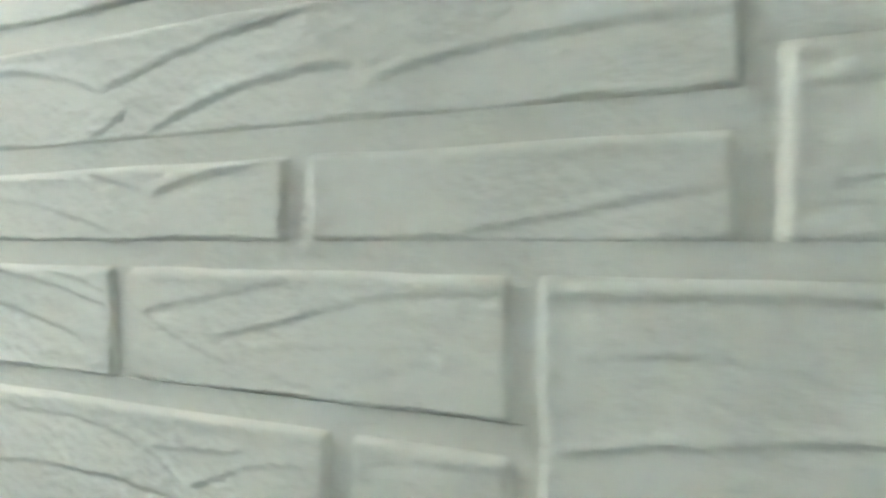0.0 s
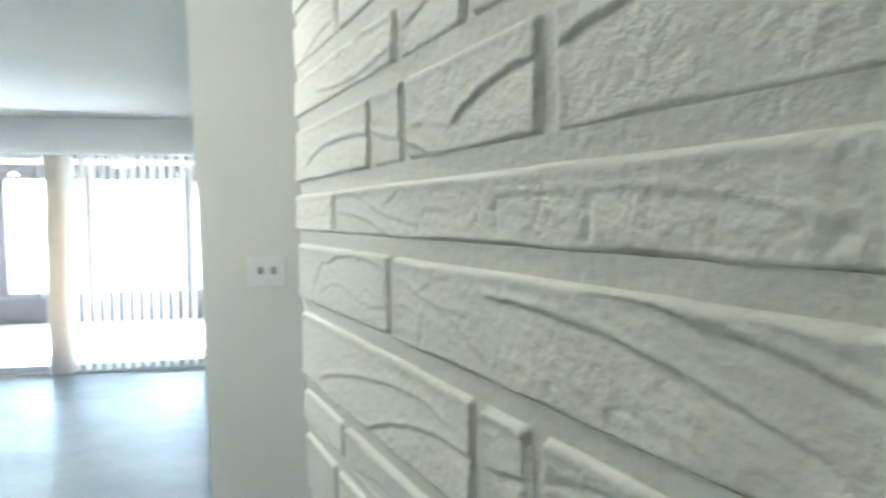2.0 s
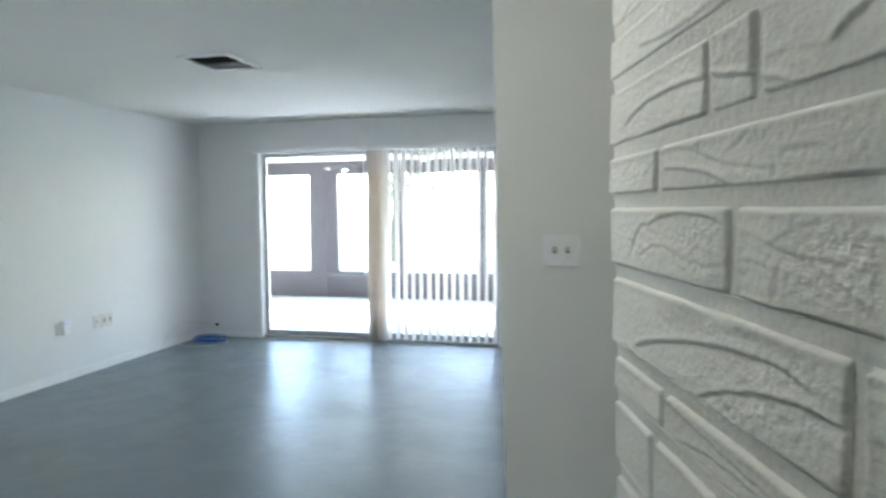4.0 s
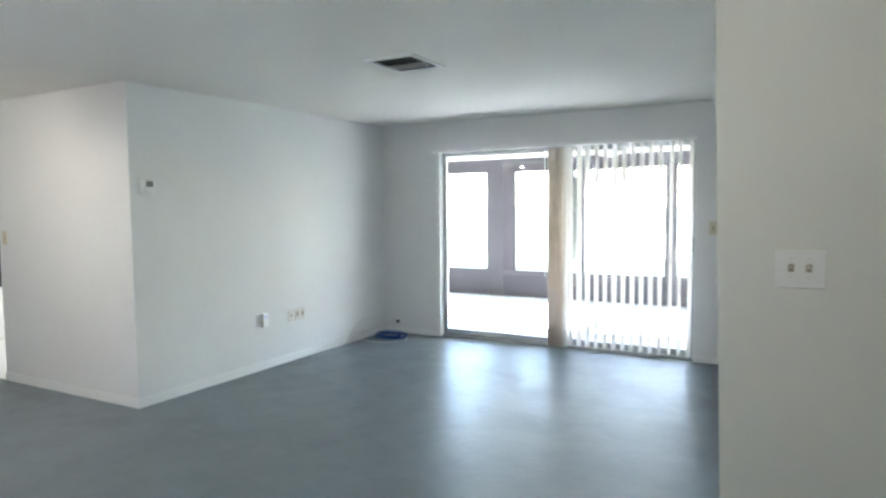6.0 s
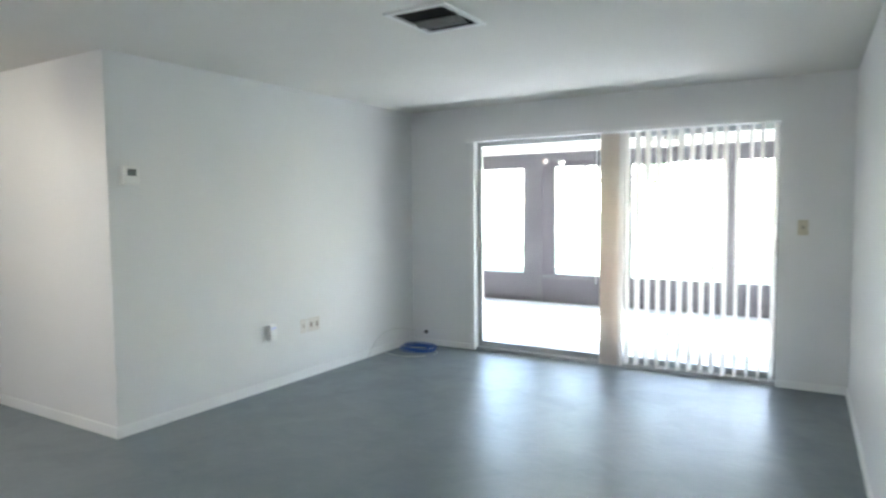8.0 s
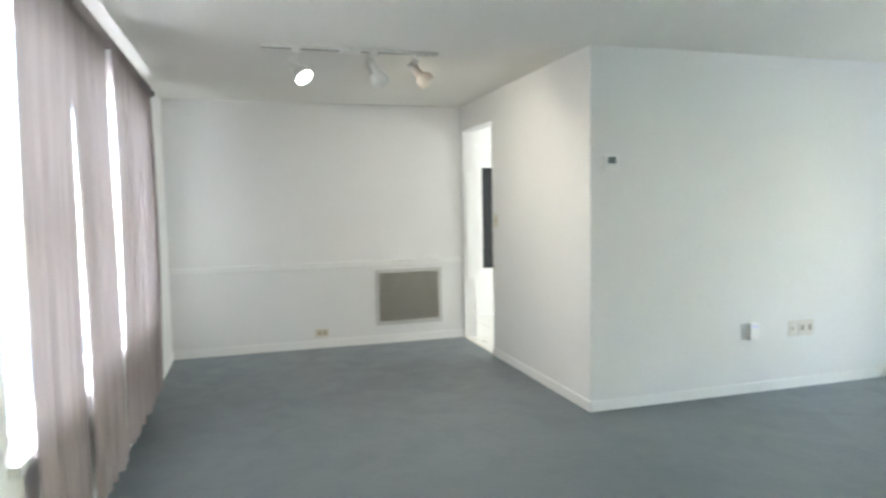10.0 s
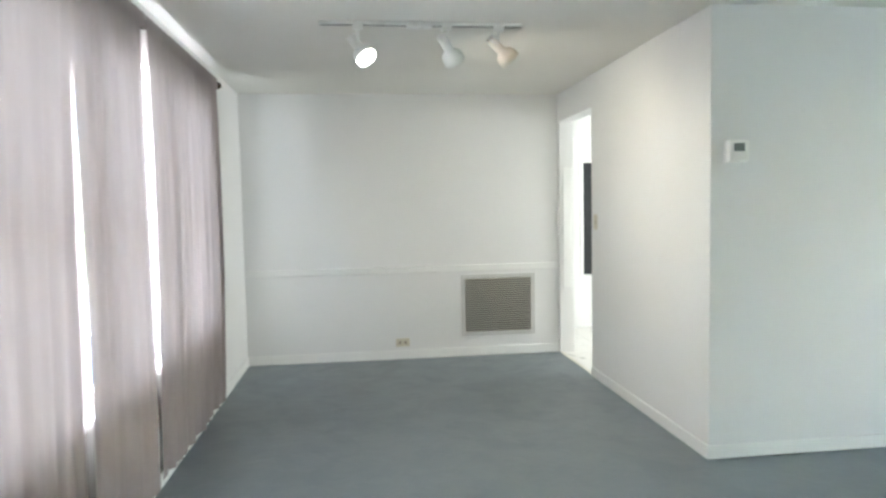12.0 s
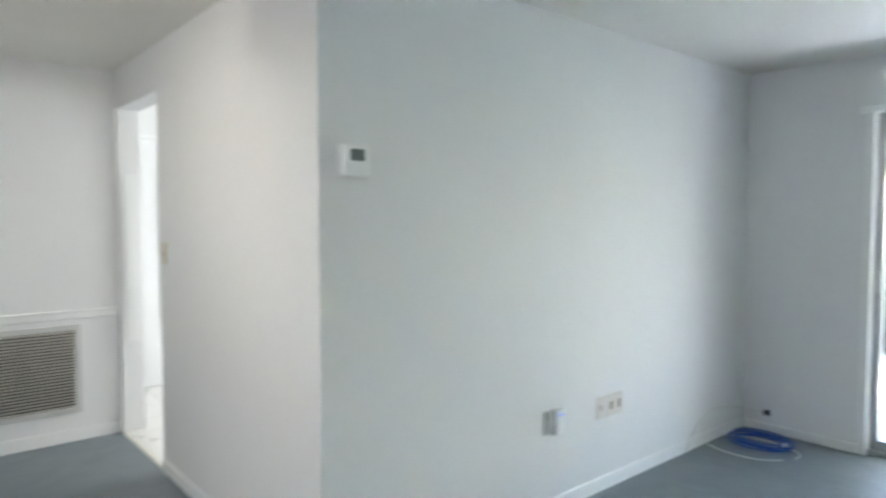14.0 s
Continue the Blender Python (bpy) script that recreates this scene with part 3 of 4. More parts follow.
plate("light_switch", pose(-1.69, 0, 1.255), 0.072, 0.118, [(0, 0, 0.006, 0.012)], IVORY, "ivory single switch plate by the kitchen doorway", "light switch", True)
W = lambda y, z: pose(0, y, z, 0, 0, 90)
plate("wall_socket", W(1.67, 0.447), 0.072, 0.118, [(0, 0.0, 0.007, 0.014)], PLATE, "off-white cable outlet plate low on the wall", "wall outlet")
plate("wall_socket", W(1.795, 0.447), 0.145, 0.118, [(-0.035, 0.0, 0.012, 0.022), (0.035, 0, 0.012, 0.022)], PLATE, "off-white double socket plate low on the wall", "wall outlet")
plate("wall_socket", pose(XD, -1.49, 0.155, 0, 0, 90), 0.125, 0.075, [(-0.025, 0, 0.012, 0.014), (0.025, 0, 0.012, 0.014)], IVORY, "ivory socket set sideways above the baseboard", "wall outlet")
plate("wall_socket", pose(RX0 - 0.008, -0.36, 0.62, 0, 0, -90), 0.072, 0.118, [(0, 0.022, 0.012, 0.012), (0, -0.022, 0.012, 0.012)], PLASTIC, "white socket plate with a plug", "wall outlet")

th = thing("thermostat", pose(0, 0.135, 1.658), "white square thermostat with a small grey display", "thermostat")
part("back_plate", box((0, -0.062, -0.06), (0.008, 0.062, 0.06), 0.002), PLASTIC, th)
part("body", box((0.008, -0.056, -0.055), (0.044, 0.056, 0.055), 0.006), PLASTIC, th)
part("display", box((0.043, -0.030, -0.002), (0.0455, 0.030, 0.040), 0.001), LCD, th, "grey display")

ap = thing("plug_in_sensor", pose(0, 1.29, 0.455), "white plug-in sensor with a small blue light", "plug-in device")
part("wall_plate", box((0, -0.075, -0.06), (0.006, -0.005, 0.06), 0.002), PLASTIC, ap)
part("body", box((0.006, -0.03, -0.06), (0.042, 0.040, 0.065), 0.008), PLASTIC, ap)
part("status_light", box((0.0415, -0.016, 0.036), (0.0435, 0.030, 0.042), 0.0008), LED, ap, "blue status light")

# ---- ceiling vent ----
vent = thing("ceiling_vent", pose(2.035, 0.57, H), "white ceiling air register with half its vanes missing", "ceiling vent")
VX, VY = 0.18, 0.215
part("frame", boxes(((-VX, -VY, -0.012), (-VX + 0.03, VY, 0.0)), ((VX - 0.03, -VY, -0.012), (VX, VY, 0.0)), ((-VX + 0.03, -VY, -0.012), (VX - 0.03, -VY + 0.03, 0)), ((-VX + 0.03, VY - 0.03, -0.012), (VX - 0.03, VY, 0))), TRIM, vent)
# no duct is cut: a black sheet stands in for its shaded inside
part("duct", box((-VX + 0.03, -VY + 0.03, -0.003), (VX - 0.03, VY - 0.03, -0.001)), DARK, vent, "near-black sheet painted as the shade of an open duct")
for k in range(13):
    x = -VX + 0.046 + 0.022 * k
    pts = [(x + 0.012 * math.cos(t * 3.1), -0.02 + 0.165 * t, -0.010 - 0.012 * math.sin(0.25 + t * 2.6)) for t in [i / 8 for i in range(9)]]
    bm = bmesh.new()
    a = [bm.verts.new((p[0] - 0.011, p[1], p[2] + 0.005)) for p in pts]
    b = [bm.verts.new((p[0] + 0.011, p[1], p[2])) for p in pts]
    for i in range(8):
        bm.faces.new((a[i], b[i], b[i + 1], a[i + 1]))
    bmesh.ops.solidify(bm, geom=bm.faces[:], thickness=0.0015)
    part("vane", bm, VANE, vent, smooth=True)

# ---- track light ----
track = thing("track_light", pose(-0.42, 0, H), "white ceiling track with three swivelling spotlights", "track light")
part("rail", box((-0.018, -2.04, -0.02), (0.018, -0.905, 0), 0.003), LAMP_WHITE, track)
# near-black strips on the underside carry the rail's shadow lines
for dx in (-0.0105, 0.0105):
    part("groove", box((dx - 0.0025, -2.035, -0.0212), (dx + 0.0025, -0.91, -0.0195)), SLOT, track, "near-black strip painted for the rail's shadow line")
part("feed_box", box((-0.03, -1.56, -0.032), (0.03, -1.42, 0), 0.004), LAMP_WHITE, track)


def spot(y, aim, bulb, label):
    """A head on a stem: finned neck, flared bell and a bulb; aim is the way it points."""
    h = part("spotlight", box((-0.016, y - 0.028, -0.045), (0.016, y + 0.028, -0.018), 0.003), LAMP_WHITE, track, label)
    part("stem", cyl((0, y, -0.045), (0, y, -0.125), 0.006, n=10), LAMP_WHITE, h)
    q = Vector(aim).to_track_quat("Z", "Y").to_matrix().to_4x4()
    m = Matrix.Translation((0, y + 0.008, -0.145)) @ q
    prof = [(0.001, -0.085), (0.024, -0.085), (0.027, -0.07), (0.027, 0.0), (0.032, 0.012), (0.052, 0.03), (0.058, 0.05), (0.062, 0.085), (0.058, 0.085), (0.054, 0.052), (0.03, 0.03), (0.001, 0.028)]
    part("bell", lathe(prof, 28), BELL_LIT if bulb is BULB_WARM else LAMP_WHITE, h, m=m, smooth=True)
    part("bulb", lathe([(0.001, 0.078), (0.025, 0.077), (0.045, 0.07), (0.053, 0.06), (0.03, 0.04)], 24), bulb, h, m=m, smooth=True)
    for k in range(6):
        a = k * math.pi / 3
        part("fin", box((-0.003, 0.02, -0.096), (0.003, 0.031, -0.06), 0.001), LAMP_WHITE, h, m=m @ Matrix.Rotation(a, 4, "Z"))
    return m
M1 = spot(-1.83, (0.5, 0.45, -0.74), BULB, "lit spotlight head facing the room")
M2 = spot(-1.335, (-0.58, 0.48, -0.66), BULB_SOFT, "spotlight head turned to the wall, with an added beam")
M3 = spot(-1.04, (-0.18, 0.72, -0.66), BULB_WARM, "warm spotlight head turned to the wall, with an added beam")


def spot_light(m, watts, colour, angle):
    ob = new("spot_beam", bpy.data.lights.new("spot_beam", "SPOT"))
    ob.data.energy, ob.data.color, ob.data.spot_size, ob.data.spot_blend = watts, colour, radians(angle), 1.0
    ob.data.shadow_soft_size = 0.03
    ob.matrix_world = Matrix.Translation((-0.42, 0, H)) @ m @ Matrix.Translation((0, 0, 0.09)) @ Matrix.Rotation(math.pi, 4, "X")
    return ob
spot_light(M1, 2.4, (1, 0.86, 0.66), 130)
# beam added at a dim head to brighten the dining wall
spot_light(M2, 2.2, (1, 0.86, 0.66), 160)
spot_light(M3, 0.4, (1, 0.82, 0.6), 160)

# ---- unseen entry ceiling lamp, added for its light ----
dome = thing("unseen_entry_lamp", pose(3.95, -2.1, H), "frosted dome lamp added unseen over the entry, lit", "ceiling lamp")
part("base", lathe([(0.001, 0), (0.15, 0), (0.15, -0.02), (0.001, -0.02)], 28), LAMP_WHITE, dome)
part("shade", lathe([(0.14, -0.02), (0.13, -0.05), (0.09, -0.08), (0.001, -0.09)], 28), BULB_WARM, dome, "glowing frosted dome of the added lamp", smooth=True)

# ---- cables on the floor ----
cb = thing("network_cable", pose(0.24, 3.06, 0), "coil of blue network cable lying in the corner", "cable")
rnd = random.Random(12)
pts = []
for i in range(260):
    a = i * 2 * math.pi / 40
    r = 0.140 + 0.032 * math.sin(a * 0.37) + rnd.uniform(-.004, .004)
    pts.append((r * 1.15 * math.cos(a), r * math.sin(a) * 0.85, 0.006 + 0.0055 * (i // 40) + 0.004 * math.sin(a * 1.3)))
part("coil", tube(pts, 0.0045, 6), BLUE, cb, smooth=True)
part("plug", box((0.12, 0.02, 0.012), (0.16, 0.04, 0.03), 0.003), PLASTIC, cb)
wc = thing("white_cable", pose(0, 0, 0), "loose white cable looping from the wall onto the floor", "cable")
A = [Vector(p) for p in ((0.17, YB - 0.006, 0.13), (0.16, YB - 0.06, 0.12), (0.10, 3.12, 0.19), (0.03, 2.88, 0.22), (0.018, 2.68, 0.16), (0.018, 2.57, 0.06), (0.022, 2.52, 0.006))]
def smooth_line(P, k=8):
    out = []
    for i in range(len(P) - 1):
        p0, p1, p2, p3 = P[max(i - 1, 0)], P[i], P[i + 1], P[min(i + 2, len(P) - 1)]
        for j in range(k):
            t = j / k
            out.append(0.5 * (2 * p1 + (p2 - p0) * t + (2 * p0 - 5 * p1 + 4 * p2 - p3) * t * t + (3 * p1 - p0 - 3 * p2 + p3) * t ** 3))
    return out + [P[-1]]
part("arc", tube(smooth_line(A), 0.004, 6), WHITE_CABLE, wc, smooth=True)
part("loop", tube(smooth_line([Vector((0.23 + 0.27 * math.cos(a) * (1 + 0.1 * math.sin(2 * a)), 2.93 + 0.2 * math.sin(a), 0.0045)) for a in [i * 0.42 for i in range(15)]]), 0.004, 6), WHITE_CABLE, wc, smooth=True)
part("wall_plug", box((0.15, YB - 0.02, 0.115), (0.185, YB, 0.15), 0.003), SLOT, wc, "dark wall stub")

# ---- relief wall of hand-shaped plaster bricks beside the entry ----
K = 0.2666
LEN = math.hypot(1, K)
along = Vector((K / LEN, -1 / LEN, 0))
facing = Vector((-1 / LEN, -K / LEN, 0))
RM = Matrix(((along.x, facing.x, 0, 4.4835), (along.y, facing.y, 0, -2.3011), (0, 0, 1, 0), (0, 0, 0, 1)))
relief = thing("wall_relief", RM, "off-white plaster wall modelled in uneven brick relief", "wall", kind="structure")
def rim(z):
    """Where the rough end of the relief lies at height z."""
    return -0.082 + max(0, 1.5 - z) * 0.105
part("wall_base", prism([(u, y, z) for z, u0 in ((0, rim(0)), (1.5, rim(1.5))) for u, y in ((u0, 0), (u0, -0.16), (2.5, -0.16), (2.5, 0))]), PLASTER, relief)
part("wall_base", box((rim(1.5), -0.16, 1.5), (2.5, 0.0, H)), PLASTER, relief)


# strokes of the trowel, each a bent line that leaves a lip above it and a hollow below
STROKES = []
def stroke(u0, z0, um, zm, u1, z1, depth=0.003, fall=0.014, lip=0.45):
    STROKES.append((u0, z0, um, zm, u1, z1, 0.58 * depth, fall, lip))

# second course from below
stroke(0.040, 1.256, 0.206, 1.296, 0.384, 1.315, 0.0050, 0.022)
stroke(0.360, 1.316, 0.420, 1.314, 0.465, 1.304, 0.0030)
stroke(0.005, 1.250, 0.110, 1.236, 0.240, 1.240, 0.0035, 0.010)
stroke(0.246, 1.243, 0.345, 1.276, 0.500, 1.293, 0.0045, 0.018)
stroke(0.515, 1.294, 0.590, 1.305, 0.700, 1.303, 0.0030)
stroke(0.600, 1.312, 0.677, 1.329, 0.725, 1.327, 0.0025, 0.010)
stroke(0.693, 1.320, 0.800, 1.325, 0.862, 1.312, 0.0022, 0.012)
stroke(0.862, 1.312, 0.910, 1.316, 0.975, 1.322, 0.0020, 0.012)
stroke(0.900, 1.282, 0.945, 1.303, 1.025, 1.318, 0.0025, 0.012)
stroke(0.620, 1.268, 0.780, 1.284, 0.900, 1.276, 0.0030)
stroke(1.050, 1.325, 1.100, 1.331, 1.155, 1.336, 0.0030, 0.008)
stroke(1.060, 1.290, 1.110, 1.296, 1.155, 1.290, 0.0020)
# third course
stroke(0.008, 1.376, 0.040, 1.412, 0.090, 1.427, 0.0030, 0.012)
stroke(0.080, 1.425, 0.196, 1.443, 0.310, 1.430, 0.0030, 0.014)
stroke(0.044, 1.379, 0.115, 1.400, 0.200, 1.391, 0.0018, 0.008)
stroke(0.195, 1.391, 0.250, 1.388, 0.310, 1.393, 0.0016, 0.007)
stroke(0.335, 1.430, 0.420, 1.412, 0.500, 1.409, 0.0024, 0.010)
stroke(0.380, 1.413, 0.425, 1.431, 0.470, 1.437, 0.0022, 0.009)
stroke(0.330, 1.398, 0.360, 1.400, 0.400, 1.392, 0.0020, 0.006)
stroke(0.420, 1.410, 0.480, 1.395, 0.530, 1.372, 0.0016, 0.008)
stroke(0.512, 1.428, 0.640, 1.424, 0.800, 1.390, 0.0050, 0.018, 0.6)
stroke(0.630, 1.447, 0.730, 1.439, 0.832, 1.416, 0.0048, 0.012, 0.7)
stroke(0.735, 1.448, 0.785, 1.440, 0.832, 1.426, 0.0040, 0.008, 0.7)
stroke(0.800, 1.448, 0.815, 1.444, 0.832, 1.438, 0.0020, 0.005)
stroke(0.852, 1.424, 0.890, 1.402, 0.958, 1.383, 0.0030, 0.012)
stroke(0.958, 1.383, 1.020, 1.370, 1.080, 1.364, 0.0016, 0.012)
stroke(0.852, 1.413, 0.905, 1.423, 1.007, 1.444, 0.0024, 0.010)
stroke(0.930, 1.400, 1.007, 1.417, 1.060, 1.431, 0.0026, 0.012)
stroke(1.050, 1.430, 1.100, 1.436, 1.150, 1.437, 0.0026, 0.010)
stroke(0.960, 1.392, 1.040, 1.400, 1.120, 1.404, 0.0014, 0.012)
stroke(1.020, 1.370, 1.060, 1.380, 1.090, 1.392, 0.0014, 0.010)
# tall brick further along
stroke(1.176, 1.438, 1.260, 1.440, 1.480, 1.437, 0.0038, 0.010, 0.8)
stroke(1.185, 1.402, 1.265, 1.409, 1.340, 1.394, 0.0022, 0.016)
stroke(1.180, 1.348, 1.273, 1.366, 1.420, 1.378, 0.0036, 0.016, 0.7)
# fourth course
stroke(0.060, 1.488, 0.120, 1.511, 0.250, 1.505, 0.0022, 0.009)
stroke(0.245, 1.506, 0.320, 1.490, 0.400, 1.483, 0.0026, 0.009)
stroke(0.140, 1.495, 0.240, 1.488, 0.320, 1.470, 0.0030, 0.010, 0.9)
stroke(0.296, 1.500, 0.325, 1.510, 0.356, 1.521, 0.0030, 0.006)
stroke(0.395, 1.492, 0.430, 1.496, 0.470, 1.494, 0.0022, 0.010)
stroke(0.530, 1.505, 0.590, 1.507, 0.640, 1.504, 0.0022, 0.012)
stroke(0.646, 1.506, 0.740, 1.499, 0.842, 1.472, 0.0026, 0.012)
stroke(0.800, 1.523, 0.840, 1.514, 0.876, 1.503, 0.0034, 0.010, 0.5)
stroke(0.874, 1.502, 0.910, 1.512, 1.000, 1.522, 0.0040, 0.012, 0.7)
stroke(1.110, 1.470, 1.200, 1.486, 1.278, 1.497, 0.0026, 0.012)
stroke(1.300, 1.495, 1.400, 1.497, 1.520, 1.490, 0.0024, 0.014)
stroke(1.296, 1.543, 1.380, 1.547, 1.520, 1.552, 0.0034, 0.014, 0.7)
# fifth course
stroke(-0.020, 1.566, 0.050, 1.584, 0.130, 1.588, 0.0034, 0.018)
stroke(0.110, 1.588, 0.220, 1.587, 0.330, 1.572, 0.0040, 0.018, 0.7)
stroke(0.300, 1.576, 0.370, 1.562, 0.425, 1.545, 0.0040, 0.010, 0.8)
stroke(0.355, 1.579, 0.410, 1.574, 0.464, 1.566, 0.0016, 0.008)
stroke(0.460, 1.565, 0.510, 1.586, 0.592, 1.597, 0.0046, 0.018, 0.6)
stroke(0.445, 1.600, 0.458, 1.612, 0.475, 1.622, 0.0022, 0.008)
stroke(0.610, 1.598, 0.700, 1.609, 0.830, 1.583, 0.0046, 0.024, 0.6)
stroke(0.825, 1.582, 0.885, 1.598, 1.020, 1.617, 0.0036, 0.012)
stroke(0.795, 1.543, 0.828, 1.553, 0.860, 1.570, 0.0028, 0.012)
stroke(0.870, 1.546, 0.930, 1.567, 1.065, 1.579, 0.0036, 0.014)
stroke(1.066, 1.570, 1.140, 1.580, 1.275, 1.583, 0.0038, 0.016)
stroke(1.195, 1.538, 1.240, 1.545, 1.278, 1.547, 0.0030, 0.008, 0.8)
stroke(1.100, 1.612, 1.180, 1.606, 1.280, 1.618, 0.0030)
# upper courses
stroke(0.040, 1.670, 0.200, 1.655, 0.336, 1.664, 0.0034, 0.012)
stroke(0.170, 1.704, 0.250, 1.696, 0.330, 1.690, 0.0026, 0.010)
stroke(0.352, 1.672, 0.420, 1.683, 0.482, 1.690, 0.0034, 0.014)
stroke(0.500, 1.668, 0.640, 1.690, 0.820, 1.681, 0.0040, 0.016)
stroke(-0.040, 1.725, 0.050, 1.742, 0.140, 1.745, 0.0030)
stroke(0.170, 1.745, 0.280, 1.765, 0.430, 1.760, 0.0036, 0.018)
# low courses
stroke(0.150, 1.214, 0.260, 1.206, 0.420, 1.200, 0.0034, 0.012, 0.8)
stroke(-0.010, 1.190, 0.070, 1.178, 0.150, 1.180, 0.0030)
stroke(0.180, 1.172, 0.300, 1.190, 0.450, 1.184, 0.0032, 0.012)


def value_noise(u, z, size, seed):
    """Smooth random lumps of about the given size over arrays of places."""
    lattice = np.random.RandomState(seed).uniform(-1, 1, (128, 128))
    a, b = u / size + 40, z / size + 7
    i, j = np.floor(a).astype(int), np.floor(b).astype(int)
    s, t = a - i, b - j
    s, t = s * s * (3 - 2 * s), t * t * (3 - 2 * t)
    at = lambda p, q: lattice[p % 128, q % 128]
    return (at(i, j) * (1 - s) + at(i + 1, j) * s) * (1 - t) + (at(i, j + 1) * (1 - s) + at(i + 1, j + 1) * s) * t


# short upright cuts: place along the wall, lower and upper end, depth
NICKS = [(0.642, 1.470, 1.506, 0.0014), (0.535, 1.470, 1.500, 0.0014), (0.400, 1.368, 1.398, 0.0018), (0.604, 1.366, 1.382, 0.0020),
         (0.682, 1.290, 1.326, 0.0018), (0.392, 1.470, 1.492, 0.0016)]


def stroke_rise(u, z):
    total = np.zeros_like(u)
    for uc, z0, z1, depth in NICKS:
        total -= depth * np.exp(-((u - uc - 0.1 * (z - z0)) / 0.0042) ** 2) * np.clip(np.minimum(z - z0, z1 - z) / 0.004, 0, 1)
    for u0, z0, um, zm, u1, z1, depth, fall, lip in STROKES:
        line = (z0 * (u - um) * (u - u1) / ((u0 - um) * (u0 - u1)) + zm * (u - u0) * (u - u1) / ((um - u0) * (um - u1))
                + z1 * (u - u0) * (u - um) / ((u1 - u0) * (u1 - um)))
        fade = np.clip(np.minimum((u - u0) / 0.016, (u1 - u) / 0.016), 0, 1)
        d = z - line - 0.0012 * value_noise(u, z, 0.02, 5)
        hollow = -depth * np.exp(np.minimum(d, 0) / fall) * np.clip(-d / 0.0048 + 0.3, 0, 1)
        ridge = lip * depth * np.exp(-(np.maximum(d, 0) / 0.006) ** 2) * np.clip(d / 0.0024 + 1, 0, 1)
        total += fade * np.where(np.abs(d) < 0.09, hollow + ridge, 0)
    return total


def brick(u0, u1, z0, z1, seed, fine):
    """One hand-shaped brick: soft wandering edges, trowel strokes across it, a stippled face."""
    r = np.random.RandomState(seed)
    w, h = u1 - u0, z1 - z0
    nu, nz = max(8, int(w / (0.0025 if fine else 0.012))), max(8, int(h / (0.0017 if fine else 0.010)))
    u, z = np.meshgrid(np.linspace(u0, u1, nu + 1), np.linspace(z0, z1, nz + 1), indexing="ij")
    # distance from the brick's rounded outline, which wanders a little
    corner = 0.008
    dx = np.minimum(u - u0, u1 - u) + 0.0022 * value_noise(u, z, 0.045, seed % 997)
    dz = np.minimum(z - z0, z1 - z) + 0.0018 * value_noise(u, z, 0.05, seed % 991)
    cx, cz = np.maximum(corner - dx, 0), np.maximum(corner - dz, 0)
    inside = np.where((cx > 0) & (cz > 0), corner - np.hypot(cx, cz), np.minimum(dx, dz))
    k = np.clip((inside - 0.0005) / 0.0042, 0, 1)
    shoulder = k * k * (3 - 2 * k)
    edge_lip = 0.0009 * np.exp(-((np.maximum(z1 - z, 0) - 0.0075) / 0.004) ** 2) + 0.0006 * np.exp(-((np.maximum(u - u0, 0) - 0.008) / 0.004) ** 2)
    slope = r.uniform(-0.003, 0.003) * (z - (z0 + z1) / 2) / h
    stipple = 0.0006 * value_noise(u + 0.6 * z, z, 0.0085, 11) + 0.00045 * value_noise(u, z, 0.005, 12) + 0.0009 * value_noise(u, z, 0.03, 13)
    rough = (0.3 + 0.6 * np.clip(0.5 + 0.9 * value_noise(u, z, 0.16, 14), 0, 1)) * (0.5 + 0.5 * np.clip(u / 0.35, 0, 1))
    face = 0.0052 + slope + edge_lip + stipple * rough
    if fine:
        face = face + stroke_rise(u, z)
    else:
        face = face + 0.003 * value_noise(u, z * 3, 0.08, seed % 983)
    y = shoulder * np.maximum(face, 0.0008)
    y = np.where(shoulder > 0, y + 0.0003, 0.0003)
    border = np.ones_like(y, dtype=bool)
    border[1:-1, 1:-1] = False
    y = np.where(border, -0.002, y)
    verts = np.stack([u, y, z], axis=-1).reshape(-1, 3).tolist()
    m = nz + 1
    faces = [(i * m + j, (i + 1) * m + j, (i + 1) * m + j + 1, i * m + j + 1) for i in range(nu) for j in range(nz)]
    me = bpy.data.meshes.new("brick")
    me.from_pydata(verts, [], faces)
    me.materials.append(PLASTER)
    me.polygons.foreach_set("use_smooth", [True] * len(faces))
    o = new("brick", me)
    o.parent = relief
    return o


rnd = random.Random(77)
FAR = 2.5
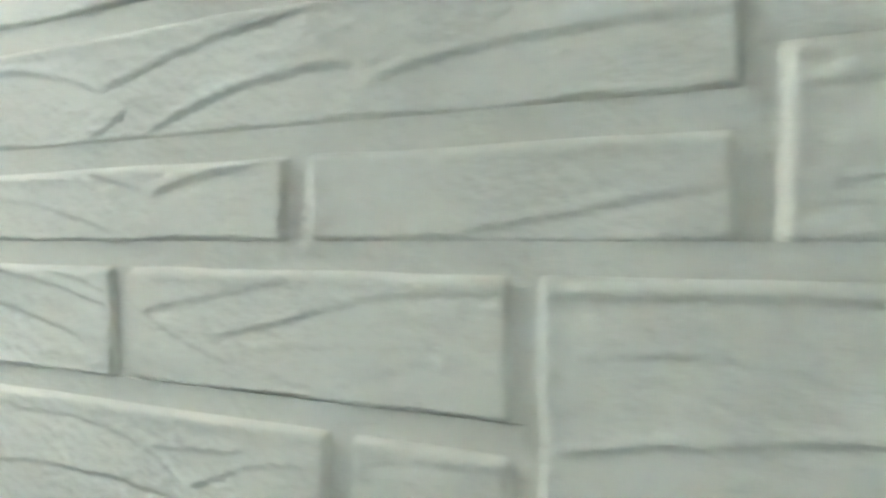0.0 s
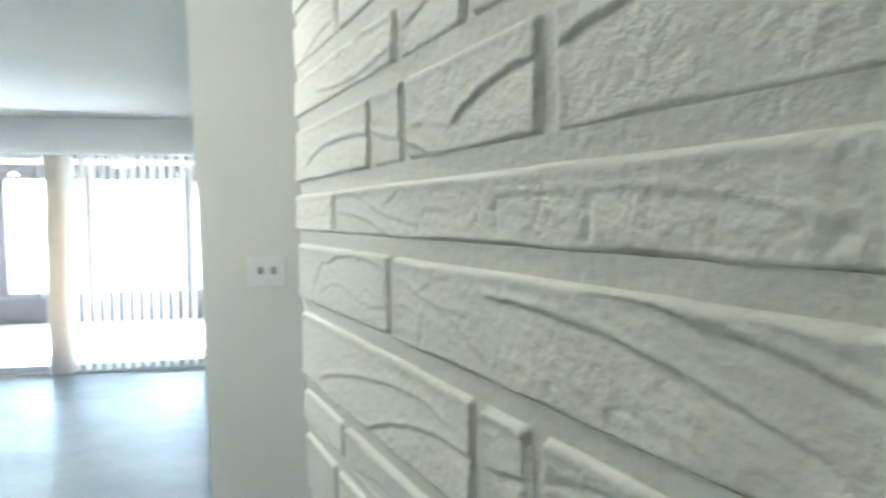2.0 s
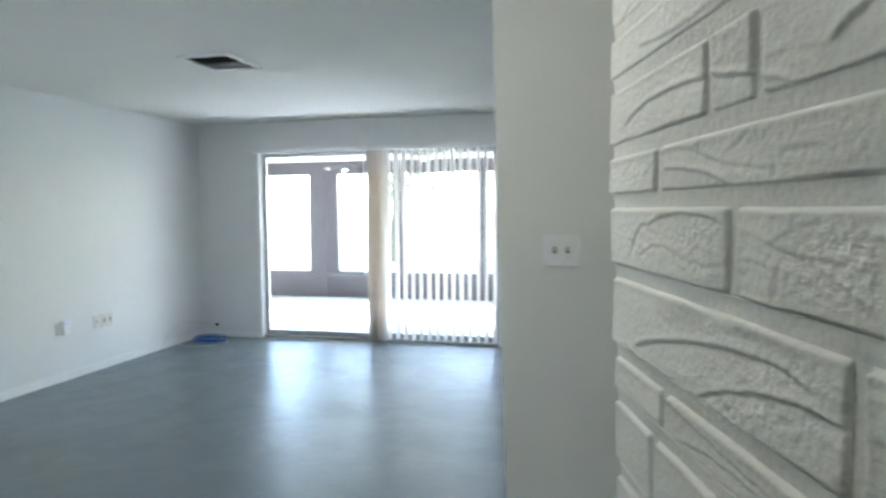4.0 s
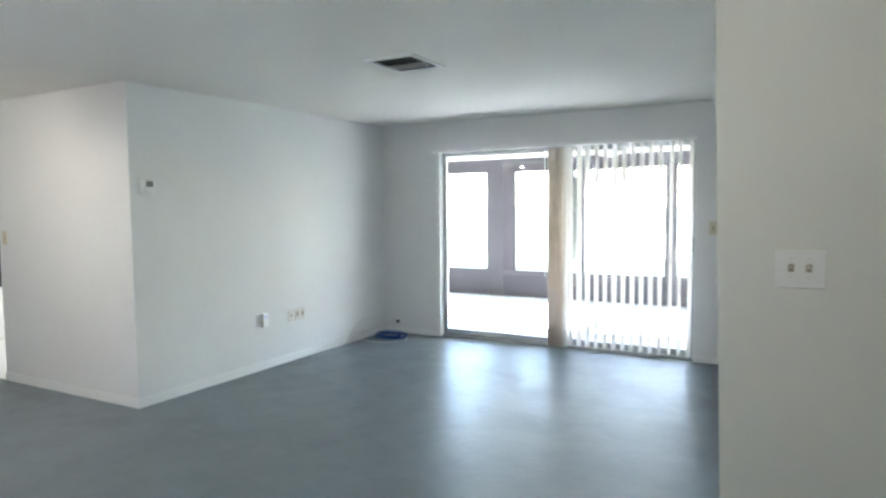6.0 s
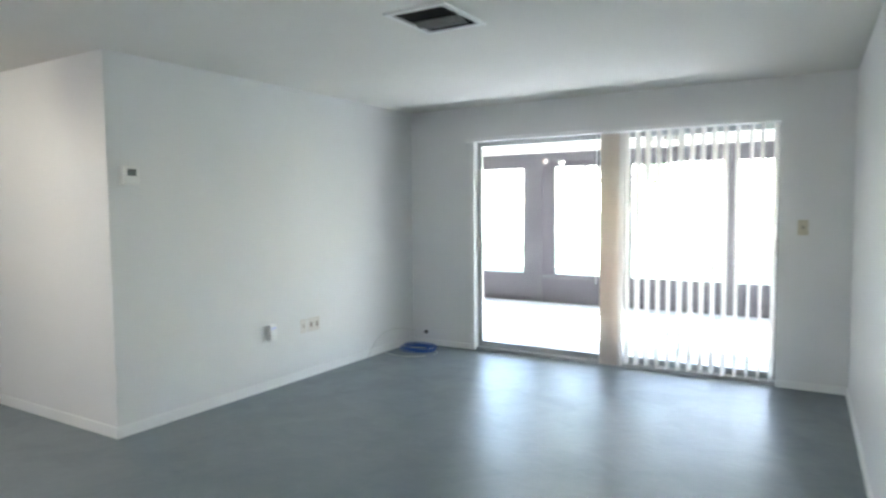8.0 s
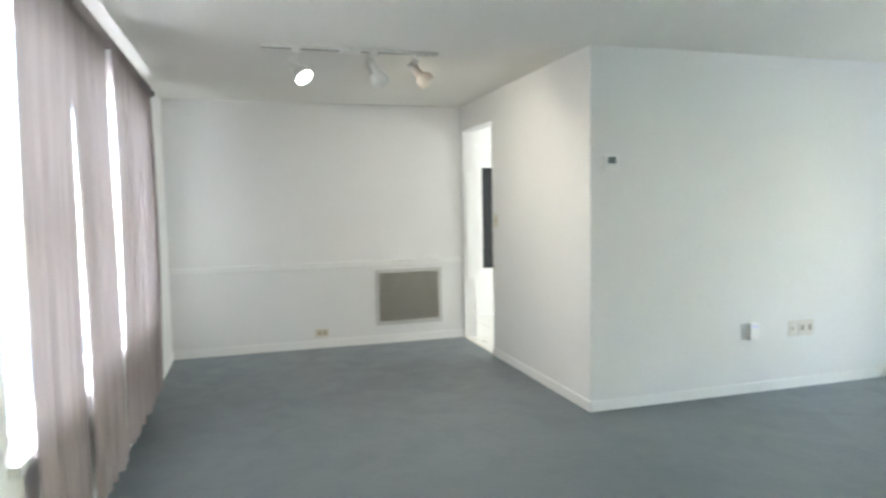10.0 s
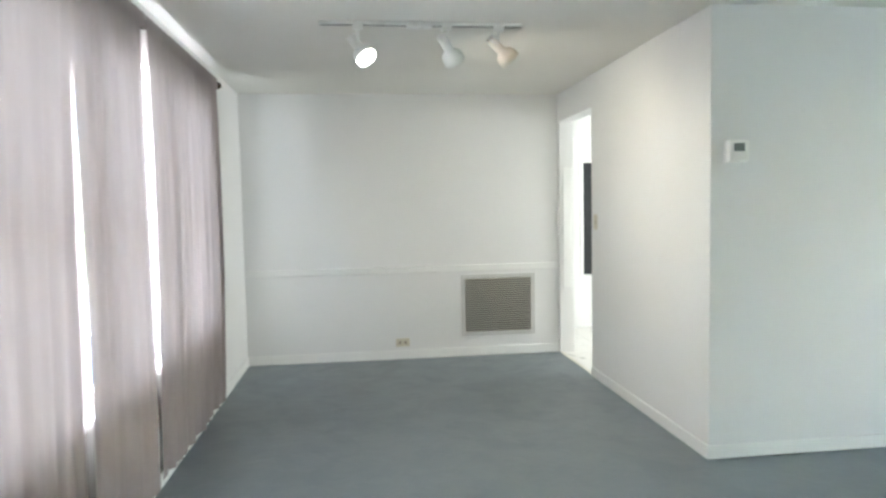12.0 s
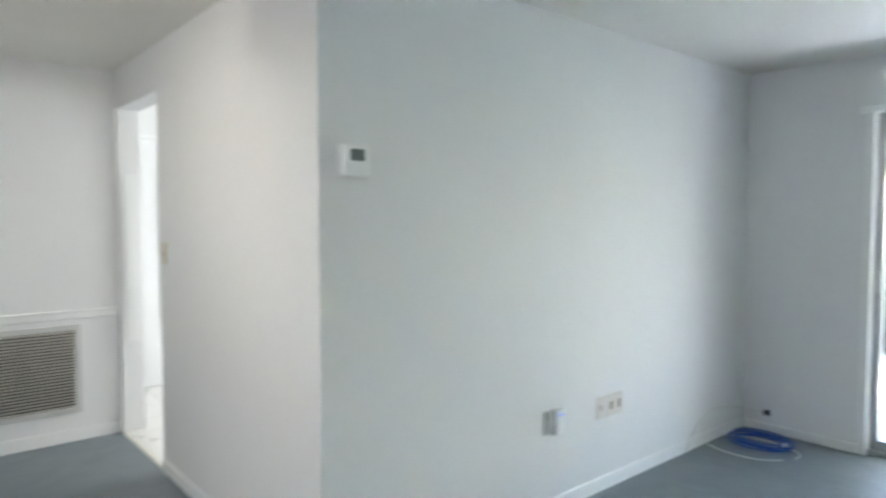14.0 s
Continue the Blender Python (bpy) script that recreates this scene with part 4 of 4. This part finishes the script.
# courses: lower and upper joint, where the course starts and ends, upright joints
courses = [(1.160, 1.230, None, FAR, [0.148, 0.62, 1.0, 1.4]), (1.230, 1.352, None, 1.164, [0.504, 0.588, 1.039]),
           (1.352, 1.458, None, 1.164, [0.319, 0.841]), (1.230, 1.458, 1.164, FAR, [1.62]),
           (1.458, 1.534, None, 1.284, [0.119, 1.009]), (1.534, 1.635, None, 1.284, [0.260, 0.361, 0.600]),
           (1.458, 1.575, 1.284, FAR, [1.60]), (1.575, 1.635, 1.284, FAR, [1.75]),
           (1.635, 1.713, None, FAR, [0.343, 0.490, 0.90, 1.25]), (1.713, 1.795, None, FAR, [0.148, 0.45, 0.56, 0.95])]
def random_joints():
    out, u = [], rnd.uniform(0.05, 0.25)
    while u < 2.3:
        out.append(u)
        u += rnd.choice((0.09, 0.2, 0.26, 0.34, 0.42)) * rnd.uniform(0.85, 1.15)
    return out
z = 1.16
while z > 0.12:
    h = rnd.uniform(0.075, 0.12)
    courses.append((max(0.01, z - h), z, None, FAR, random_joints()))
    z -= h
z = 1.795
while z < H - 0.1:
    h = rnd.uniform(0.075, 0.11)
    courses.append((z, min(H - 0.004, z + h), None, FAR, random_joints()))
    z += h
def mortar(corners):
    """A smeared strip of plaster in a joint, leaning from its proud side to its sunk one."""
    bm = prism([(u, y, z) for lift in (-0.002, 0) for u, y, z in [(a, b + lift if lift == 0 else -0.002, c) for a, b, c in corners]])
    bmesh.ops.recalc_face_normals(bm, faces=bm.faces[:])
    return part("mortar_joint", bm, PLASTER, relief)


PROUD, SUNK = 0.0033, 0.0004
for z0, z1, start, end, joints in courses:
    left = rim(z1) + 0.004 if start is None else start
    if z1 < H - 0.05:
        mortar([(left, SUNK, z1 - 0.010), (end, SUNK, z1 - 0.010), (end, PROUD, z1 + 0.010), (left, PROUD, z1 + 0.010)])
for z0, z1, start, end, joints in courses:
    j = list(joints)
    while end == FAR and j[-1] < 2.2:
        j.append(j[-1] + rnd.uniform(0.2, 0.38))
    first = rim((z0 + z1) / 2) - 0.006 + rnd.uniform(-0.006, 0.006) if start is None else start
    ends = [first] + [u for u in j if u > first + 0.05] + [end]
    for a, b in zip(ends, ends[1:]):
        brick(a + (0.0075 if a > first or start is not None else 0), b - 0.0075, z0 + 0.0085, z1 - 0.0085, rnd.randrange(10 ** 6), z0 > 0.95 and z1 < 2.0 and a < 1.5)
